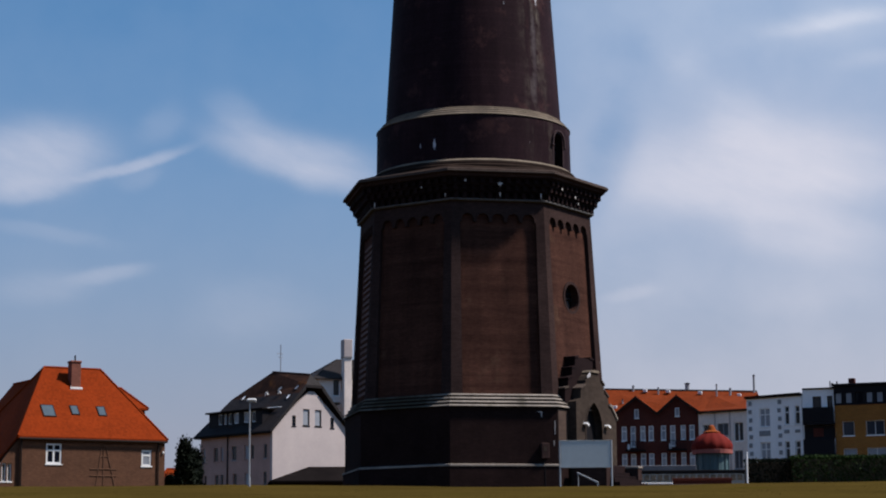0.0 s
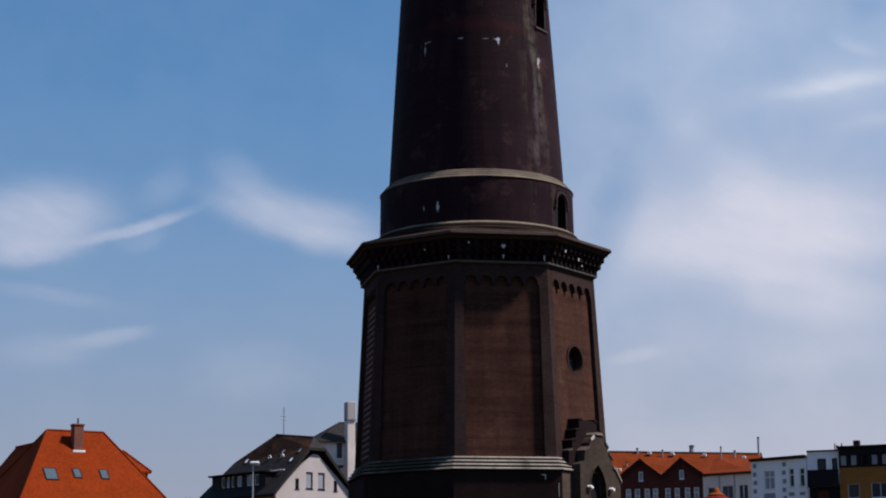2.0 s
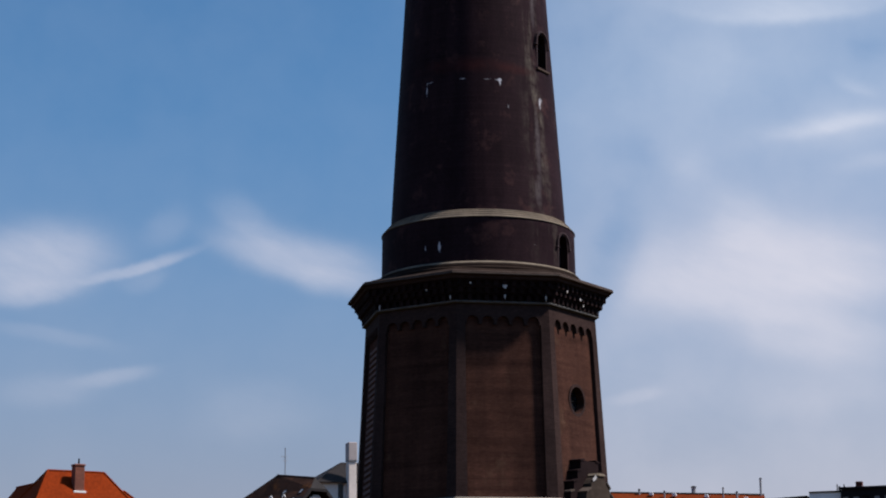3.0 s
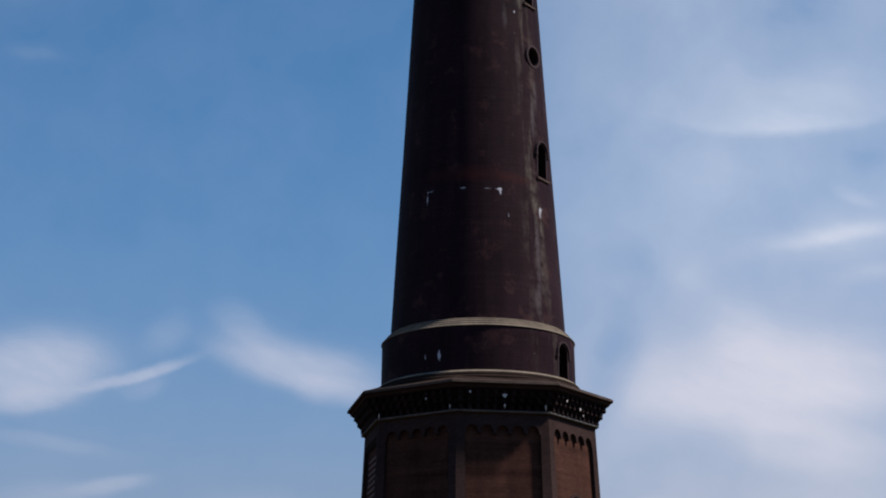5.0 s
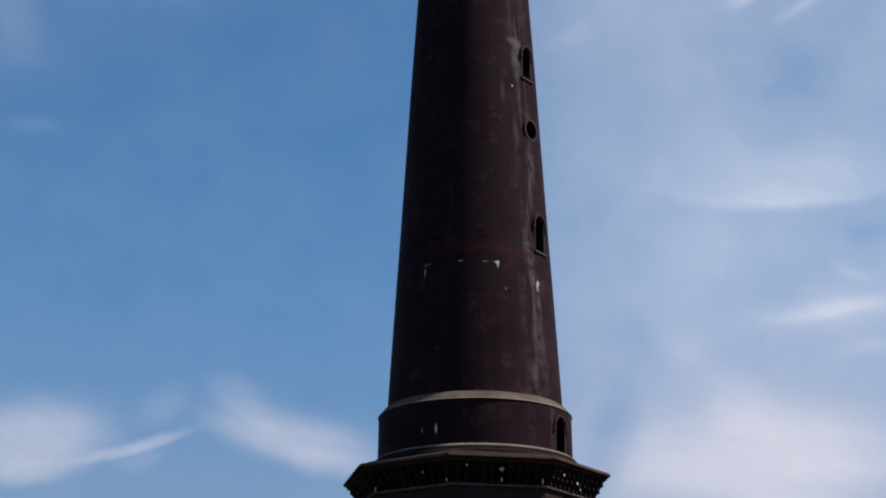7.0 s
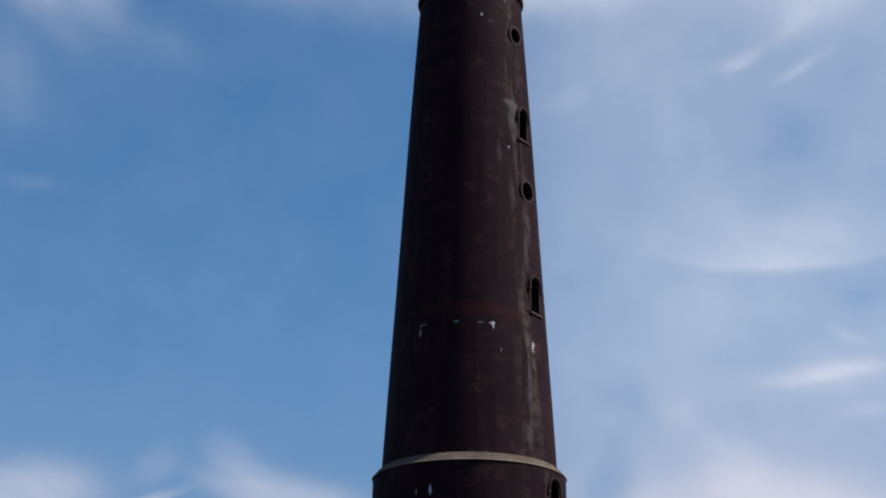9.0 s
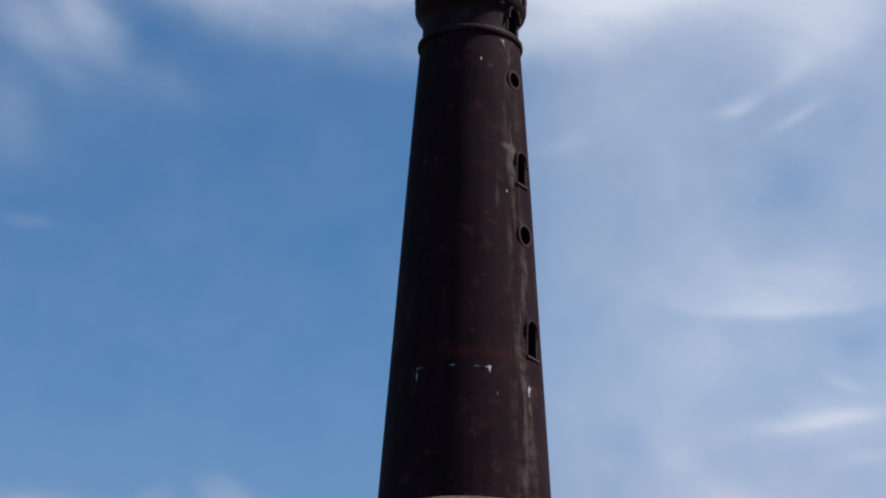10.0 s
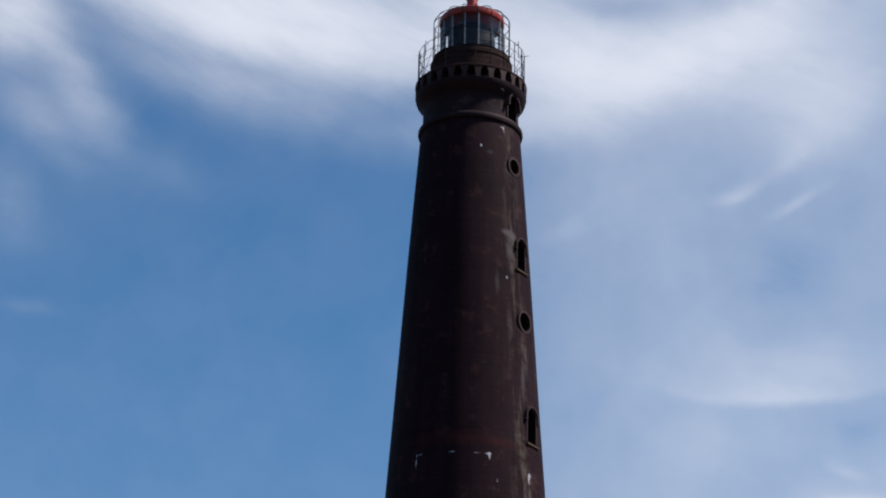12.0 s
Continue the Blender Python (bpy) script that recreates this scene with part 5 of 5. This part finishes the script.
# brick terrace with two gables under a long orange roof
def terrace():
    h = thing("brick_terrace", "dark red brick terrace with twin gables and orange tile roof", "house", (15.5, 110.0, -0.26), -14)
    W, E, V, A = 9.17, 12.85, 12.95, 14.6
    cols = (0.63, 1.63, 2.72, 3.64, 5.01, 6.04, 7.18, 8.16)
    ops = [(x, 9.25, 0.57, 2.27) if i in (1, 5) else (x, 9.92, 0.57, 1.6) for i, x in enumerate(cols)]
    ops += [(x, z, 0.57, 1.6) for z in (6.9, 3.9) for x in cols]
    ops += [(2.1, 12.4, 0.48, 1.0), (6.62, 12.5, 0.48, 0.95)]
    part("front_wall", wall(W, 0, 0, ops, 0.35, [(0, 0), (W, 0), (W, E), (6.84, A), (4.7, V - 0.2), (2.33, A), (0, E)]), "redbrick", h)
    for i, q in enumerate(ops):
        window(h, *q, cols=1, rows=2 if i < 24 else 1, glass_="pale_pane" if i % 3 == 1 or i > 23 else "curtain_pane", frame="frame", deep=0.06, lip=0.05)
    for x in (1.13, 5.73):
        b = part("balcony", box(x, x + 2.15, -0.9, -0.02, 8.72, 8.88, bevel=0.02), "iron", h)
        for k in range(12):
            part("baluster", rod((x + 0.08 + k * 0.18, -0.86, 8.88), (x + 0.08 + k * 0.18, -0.86, 9.78), 0.02, 5), "iron", b)
        part("rail", rod((x, -0.86, 9.8), (x + 2.15, -0.86, 9.8), 0.03), "iron", b)
        part("chair_back", box(x + 0.2, x + 0.5, -0.6, -0.55, 8.89, 9.5, bevel=0.02), "frame", b)
    # cross gable roofs run back into the long roof
    for c, l, r in ((2.33, -0.35, 4.7), (6.84, 4.7, 9.5)):
        zl, zr = (E - 0.1 if l < 1 else V), (V if r < 5 else E)
        sheet(((l, -0.45, zl), (c, -0.45, A + 0.2), (c, 5.0, A + 0.2), (l, 5.0, zl)), 0.2, "dull_orange", h)
        sheet(((r, -0.45, zr), (c, -0.45, A + 0.2), (c, 5.0, A + 0.2), (r, 5.0, zr)), 0.2, "dull_orange", h)
        ridge_caps((c, -0.45, A + 0.2), (c, 4, A + 0.2), "dull_orange", h)
        for a, za in ((l, zl), (r, zr)):
            part("barge_board", slab([(a, za - 0.3), (c, A - 0.1), (c, A + 0.22), (a, za + 0.02)], -0.5, -0.4), "wood", h)
    # long roof, its crest falling a little towards the pale wing
    crest = ((-2.3, 6.0, 16.25), (14.8, 8.6, 15.7))
    mid = tuple(crest[0][k] + 0.665 * (crest[1][k] - crest[0][k]) for k in range(3))
    sheet(((-1.4, 0.4, 13.05), (9.1, 0.4, 13.05), mid, crest[0]), 0.2, "dull_orange", h)
    sheet(((8.95, -0.2, 12.95), (14.95, -2.65, 12.95), crest[1], mid), 0.2, "dull_orange", h, "orange tiles over the pale wing")
    sheet(((-1.4, 13.2, 13.0), (15.4, 13.2, 13.0), crest[1], crest[0]), 0.2, "dull_orange", h)
    ridge_caps(*crest, "tile", h, 0.14)
    # pale wing beside the gables, turned along its own street
    po = [(0.51, 10.45, 0.88, 1.03), (2.34, 10.13, 1.35, 1.39), (4.33, 9.48, 1.17, 2.08), (0.51, 6.4, 0.88, 1.6), (2.34, 6.4, 1.35, 1.8), (4.3, 6.5, 1.05, 2.0)]
    m = pose(W + 0.02, 0.0, 0, 0, 0, -22)
    o = part("pale_wall", wall(5.98, 0, 12.8, po), "cream", h)
    o.matrix_basis = m
    for i, q in enumerate(po):
        window(h, *q, cols=2 if i % 3 else 1, glass_="pane" if i in (0, 2) else "blind_pane", frame="grey" if i % 2 else "frame", m=m, lip=0.05)
    for x in (2.04, 3.89):
        o = part("pilaster_strip", box(x - 0.07, x + 0.07, -0.09, -0.002, 0, 12.7), "white", h)
        o.matrix_basis = m
    o = part("gutter", box(-0.1, 6.2, -0.4, -0.28, 12.7, 12.86, bevel=0.03), "iron", h)
    o.matrix_basis = m
    o = part("back_wall", wall(14.6, 0, 12.8), "redbrick", h)
    o.matrix_basis = pose(0, 12.6, 0)
    o = part("end_wall", wall(12, 0, 12.6), "redbrick", h)
    o.matrix_basis = pose(0.3, 0.36, 0, 0, 0, 90)
    o = part("end_wall", wall(14.6, 0, 12.7), "cream", h)
    o.matrix_basis = pose(14.7, -1.95, 0, 0, 0, 90)
    for x, y, z, r, hh in ((7.0, 7.6, 15.9, 0.26, 0.85), (3.9, 6.0, 15.5, 0.1, 0.7), (10.6, 5.4, 14.7, 0.09, 1.6), (12.0, 6.4, 15.0, 0.12, 0.9), (1.0, 6.2, 16.0, 0.12, 0.5), (14.5, 8.2, 15.4, 0.12, 2.1), (0.3, 3.0, 14.2, 0.1, 0.5)):
        c = part("vent_pipe", rod((x, y, z - 0.6), (x, y, z + hh), r, 8), "grey", h)
        part("cowl", rod((x, y, z + hh), (x, y, z + hh + 0.12), r * 1.5, 8, None, r * 0.6), "iron", c)
    for x, y, z in ((-0.4, 2.0, 13.75), (2.4, 6.0, 15.9), (5.0, 6.2, 15.75), (8.6, 6.4, 15.5), (11.3, 5.0, 14.5), (13.0, 6.6, 15.1)):
        part("roof_hatch", box(x - 0.22, x + 0.22, y - 0.25, y + 0.25, z - 0.1, z + 0.25, bevel=0.03), "frame", h)


terrace()


# white house with grey quoins
def quoin_house():
    h = thing("white_townhouse", "white rendered townhouse with grey quoins and tall windows", "house", (26.07, 81.0, -0.26), -38)
    W, E, D = 5.95, 11.95, 10.0
    lean = math.tan(radians(18))            # the neighbour's wall cuts its far corner
    ops = [(1.37, 9.2, 1.15, 1.78), (4.06, 9.28, 0.54, 1.8), (5.17, 9.28, 0.56, 1.78), (1.4, 5.75, 1.08, 2.0), (4.03, 5.75, 0.54, 2.0), (5.14, 5.75, 0.58, 2.0),
           (1.4, 1.6, 1.08, 2.2), (4.03, 1.6, 0.54, 2.2)]
    part("front_wall", wall(W, 0, E, ops), "bright", h)
    for i, q in enumerate(ops):
        window(h, *q, cols=2 if q[2] > 1 else 1, rows=2, glass_="pane" if i % 3 else "pale_pane", lip=0.06)
    for x, z, w, hh in ((1.34, 8.34, 1.19, 0.5), (4.01, 8.48, 0.56, 0.34), (5.18, 8.49, 0.56, 0.3)):
        part("panel", box(x, x + w, -0.05, -0.002, z, z + hh, bevel=0.01), "grey", h)
    q = part("quoin", box(-0.18, 0.18, -0.07, -0.002, 0, 0.4, bevel=0.015), "grey", h)
    q.matrix_basis = pose(0.4, 0, 11.3)
    for x in (0.4, 3.57):
        for k in range(14):
            if x == 0.4 and k == 13:
                continue
            again("quoin", q, h, pose(x + (0.03 if k % 2 else -0.03), 0, 0.9 + 0.8 * k))
    o = part("side_wall", wall(D, 0, E), "bright", h)
    o.matrix_basis = pose(0.3, 0.31, 0, 0, 0, 90)
    o = part("back_wall", wall(W - D * lean - 0.4, 0, E), "bright", h)
    o.matrix_basis = pose(0, D + 0.33, 0)
    part("cornice", box(-0.1, W - 0.02, -0.25, 0.3, E, E + 0.2, bevel=0.04), "wood", h)
    sheet(((-0.1, -0.3, E + 0.24), (W - 0.02, -0.3, E + 0.3), (W - D * lean - 0.3, D + 0.7, E + 0.4), (-0.1, D + 0.7, E + 0.34)), 0.12, "felt", h)


quoin_house()


# corner block: white top with dark balconies, then ochre brick under a black attic storey
def corner_block():
    h = thing("apartment_building", "ochre brick apartment building with black attic and dark balconies", "apartment building", (30.8, 77.0, -0.26), -20)
    ops = [(0.94, 10.72, 0.83, 1.08), (2.32, 10.72, 0.5, 1.1)]
    part("white_wall", wall(3.0, 0, 12.45, ops), "bright", h)
    for q in ops:
        window(h, *q, cols=1, frame="iron", sill=False)
    part("white_parapet", box(0.0, 3.0, -0.12, 0.5, 12.46, 12.6, bevel=0.02), "iron", h)
    for z in (9.3, 6.35, 3.2):
        b = part("balcony", box(0.08, 3.0, -0.7, -0.02, z - 0.2, z, bevel=0.02), "black", h, "black balcony with solid fronts")
        part("front_panel", box(0.08, 3.0, -0.7, -0.64, z + 0.004, z + 1.42, bevel=0.02), "black", b)
        part("side_panel", box(0.08, 0.14, -0.635, -0.03, z + 0.004, z + 1.42), "black", b)
        part("back_panel", box(0.1, 2.98, -0.06, -0.02, z - 1.5, z - 0.22), "black", b)
        part("brick_panel", box(0.95, 1.9, -0.1, -0.064, z - 1.3, z - 0.5), "redbrick", b, "dim red brick behind the balcony")
    m = pose(3.04, -0.3, 0)
    oo = [(0.7, 8.0, 1.07, 1.35), (2.86, 8.0, 1.68, 1.36), (5.7, 8.0, 1.2, 1.35), (0.7, 5.5, 1.25, 1.33), (2.88, 5.5, 1.8, 1.33), (5.7, 5.5, 1.2, 1.33), (0.7, 2.4, 1.25, 1.4), (2.88, 2.4, 1.8, 1.4)]
    o = part("ochre_wall", wall(9.0, 0, 10.85, oo), "ochre", h)
    o.matrix_basis = m
    for i, q in enumerate(oo):
        window(h, *q, cols=1 if q[2] < 1.5 else 2, m=m, frame="frame", glass_="pane" if i == 5 else "blind_pane" if i < 3 else "pale_pane", lip=0.04, bar=0.05)
    ao = [(0.08 + 0.957 * k, 10.98, 0.68, 1.07) for k in range(9)]
    m = pose(3.02, -0.36, 0)
    o = part("attic", wall(9.04, 10.86, 12.62, ao), "black", h, "black clad attic storey with a row of windows")
    o.matrix_basis = m
    for i, q in enumerate(ao):
        window(h, *q, cols=1, frame="iron", glass_="pane" if i % 4 == 2 else "pale_pane", sill=False, m=m)
    part("roof", box(2.98, 12.3, -0.62, 8.5, 12.64, 12.86, bevel=0.03), "black", h)
    for x in (3.04, 11.86):
        part("attic_side", box(x, x + 0.18, -0.05, 8.3, 10.86, 12.63), "black", h)
    part("white_roof", box(0.02, 2.97, 0.51, 8.3, 12.3, 12.43), "felt", h)
    o = part("white_side_wall", wall(7.7, 0, 12.4), "bright", h)
    o.matrix_basis = pose(0.3, 0.31, 0, 0, 0, 90)
    o = part("back_wall", wall(12.0, 0, 10.8), "ochre", h)
    o.matrix_basis = pose(0, 8.31, 0)
    o = part("side_wall", wall(8.28, 0, 10.8), "ochre", h)
    o.matrix_basis = pose(12.04, 0.02, 0, 0, 0, 90)
    part("chimney", box(4.3, 4.9, 0.4, 1.0, 12.87, 13.42, bevel=0.03), "redbrick", h)
    for x, z, r in ((2.55, 13.25, 0.05), (2.75, 13.05, 0.09), (3.2, 13.2, 0.06)):
        part("vent_pipe", rod((x, 0.6, 12.4), (x, 0.6, z), r, 8), "iron", h)


corner_block()


# ---------------------------------------------------------------- small things before the houses
def kiosk():
    h = thing("kiosk", "small teal kiosk under a red and orange bell-shaped awning", "kiosk", (18.5, 46.0, 1.38))
    part("body", capped([(1.22, -1.7), (1.22, 3.3)], 24), "teal", h)
    for k in range(12):
        s = math.radians(30 * k + 15)
        part("post", rod((1.27 * math.sin(s), 1.27 * math.cos(s), -1.3), (1.27 * math.sin(s), 1.27 * math.cos(s), 3.4), 0.04), "teal", h)
    prof = [(1.5, 3.3), (1.63, 3.5), (1.62, 3.78), (1.48, 4.08), (1.2, 4.36), (0.86, 4.6), (0.62, 4.72)]
    bm = turned(prof + [(0.56, 4.68), (1.1, 4.3), (1.4, 4.0), (1.5, 3.7), (1.42, 3.34)], 48)
    for v in bm.verts:
        k = round(math.degrees(math.atan2(v.co.x, -v.co.y)) / 7.5) % 4
        f = (1.0, 0.965, 0.93, 0.965)[k]
        v.co.x *= f
        v.co.y *= f
    part("awning", bm, "awning", h, "red ribbed awning", smooth=True)
    part("valance", turned([(1.5, 3.08), (1.58, 3.06), (1.62, 3.36), (1.5, 3.38)], 24), "valance", h)
    part("awning_top", capped([(0.66, 4.7), (0.68, 4.78), (0.5, 4.86), (0.36, 4.92), (0.3, 5.04), (0.26, 5.18), (0.16, 5.3), (0.03, 5.36)], 24), "awning_top", h, "orange cloth top", smooth=True)


kiosk()


def lamp_post(at, height, name="street_lamp"):
    h = thing(name, "slim pale steel street lamp with a flat head on the lawn", "street lamp", at)
    part("pole", rod((0, 0, -0.2), (0, 0, height), 0.045, 12, None, 0.032), "pole", h)
    part("base_sleeve", rod((0, 0, -0.1), (0, 0, 0.5), 0.06, 12), "pole", h)
    hd = part("head", box(-0.14, 0.3, -0.14, 0.14, height + 0.02, height + 0.15, bevel=0.05), "frame", h, "flat white lamp head")
    part("diffuser", box(-0.08, 0.3, -0.1, 0.1, height - 0.03, height - 0.001, bevel=0.01), "pale_pane", hd)


lamp_post((-10.42, -19.0, -0.7), 3.95)


def notice_board():
    h = thing("notice_board", "blank pale notice board on two posts", "sign", (4.15, -12.0, -0.3))
    part("panel", box(0.02, 2.46, -0.03, 0.03, 0.76, 2.11, bevel=0.01), "board", h)
    for x in (-0.03, 2.51):
        part("post", rod((x, 0, -0.3), (x, 0, 2.12), 0.045, 10), "pole", h)
    for z in (0.78, 2.09):
        part("edge_strip", box(0.02, 2.46, -0.045, 0.045, z - 0.015, z + 0.015), "pole", h)


notice_board()

# hedge, fence and bench by the road
def leaves(name, count, place, size, mat, seed, parent=None):
    """Many small folded leaves; place(rng, n) gives centres."""
    r = np.random.default_rng(seed)
    c = place(r, count)
    count = len(c)
    d1 = r.normal(size=(count, 3))
    d1 /= np.linalg.norm(d1, axis=1)[:, None]
    d2 = np.cross(d1, r.normal(size=(count, 3)))
    d2 /= np.linalg.norm(d2, axis=1)[:, None]
    s = size * r.uniform(0.6, 1.4, (count, 1))
    v = np.stack([c - d1 * s, c + d2 * s * 0.5, c + d1 * s, c - d2 * s * 0.5], 1).reshape(-1, 3)
    me = bpy.data.meshes.new(name)
    me.from_pydata(v.tolist(), [], np.arange(4 * count).reshape(-1, 4).tolist())
    me.materials.append(M[mat])
    o = new(name, me)
    o.parent = parent
    return o


def hedge(x0, x1, y, z0, z1, thick, seed, mat):
    h = thing("hedge", "clipped dark green hedge along the lawn", "hedge", ((x0 + x1) / 2, y, -0.26), group="clipped hedges")
    w = x1 - x0
    core = box(-w / 2 + 0.1, w / 2 - 0.1, -thick / 2 + 0.12, thick / 2 - 0.12, z0, z1 - 0.14)
    part("core", core, "bark", h)

    def place(r, n):
        p = r.uniform((-w / 2, -thick / 2, z0), (w / 2, thick / 2, z1), (n, 3))
        side = r.integers(0, 3, n)
        p[side == 0, 1] = -thick / 2 + r.normal(0, 0.06, (side == 0).sum())
        p[side == 1, 2] = z1 + r.normal(0, 0.05, (side == 1).sum())
        return p
    leaves("leaves", int(w * 2200), place, 0.06, mat, seed, h)


hedge(15.6, 18.7, 6.0, -0.25, 1.98, 1.4, 11, "dark_leaf")
hedge(18.1, 26.5, 5.0, -0.25, 2.1, 1.2, 12, "leaf")

rp = thing("road_post", "white marker post beside the hedge", "post", (15.2, 2.0, -0.26))
part("post", rod((0, 0, -0.2), (0, 0, 2.2), 0.06, 10), "frame", rp)
part("cap", rod((0, 0, 2.2), (0, 0, 2.26), 0.075, 10), "frame", rp)

fence = thing("low_fence", "low stone wall with dark coping along the road", "fence", (8.5, 40.0, -0.26))
part("base_wall", box(0, 13, -0.15, 0.15, -0.3, 2.9, bevel=0.02), "fence_stone", fence)
part("dark_course", box(0, 13, -0.2, 0.2, 2.905, 3.16, bevel=0.03), "iron", fence, "dark coping along the wall")
part("screen_wall", box(0.2, 8.2, 1.2, 1.4, -0.3, 3.6, bevel=0.03), "slate_render", fence, "blue-grey rendered wall behind")
for k in range(26):
    part("pier_stone", box(0.12 + k * 0.5, 0.46 + k * 0.5, -0.19, -0.152, 2.4, 2.82, bevel=0.02), "stone", fence)
planter = thing("timber_planter", "low red-brown timber planter on pale kerb", "planter", (11.6, 12.0, -0.26))
part("board", box(0.4, 4.0, -0.25, 0.25, 1.1, 1.27, bevel=0.01), "redwood", planter)
part("board", box(0.42, 3.98, -0.23, 0.23, 0.9, 1.095, bevel=0.01), "redwood", planter)
part("kerb", box(-2.75, 4.3, -0.4, 0.4, -0.3, 0.895, bevel=0.02), "coping", planter)
part("kerb_edge", box(-2.7, 0.38, -0.3, 0.3, 0.9, 1.0, bevel=0.02), "bright", planter, "white painted kerb edge")


def tree(at, height, spread, seed, label, count=2600):
    h = thing("tree", label, "tree", at, group="trees beside the houses")
    r = random.Random(seed)
    tr = rod((0, 0, -0.3), (0.1, 0, height * 0.5), 0.2, 8, None, 0.12)
    tips = []
    for k in range(7):
        a = k * 0.9 + r.random()
        p = Vector((0.08, 0, height * (0.25 + 0.05 * k)))
        q = p + Vector((math.cos(a) * spread * r.uniform(0.4, 0.8), math.sin(a) * spread * r.uniform(0.4, 0.8), height * r.uniform(0.15, 0.42)))
        rod(p, q, 0.07, 6, tr, 0.03)
        tips.append(q)
    tips.append(Vector((0, 0, height * 0.85)))
    part("trunk", tr, "bark", h)

    def place(g, n):
        pick = g.integers(0, len(tips), n)
        return np.array([tuple(t) for t in tips])[pick] + g.normal(0, 1, (n, 3)) * (spread * 0.28, spread * 0.28, height * 0.09)
    leaves("crown", count, place, 0.12, "dark_leaf", seed, h)


tree((-22.15, 40, -0.26), 5.5, 0.6, 3, "dark bushy tree between the houses", 12000)
tree((-21.9, 43, -0.26), 4.9, 0.7, 4, "dark bushy tree between the houses", 5000)
tree((-22.7, 43, -0.26), 4.0, 0.62, 6, "low dark bushy tree between the houses", 5000)
tree((-23.6, 41.5, -0.26), 2.9, 0.6, 9, "low dark bush between the houses", 4000)
tree((-21.75, 41, -0.26), 3.2, 0.6, 8, "low dark bush before the gabled house", 5000)
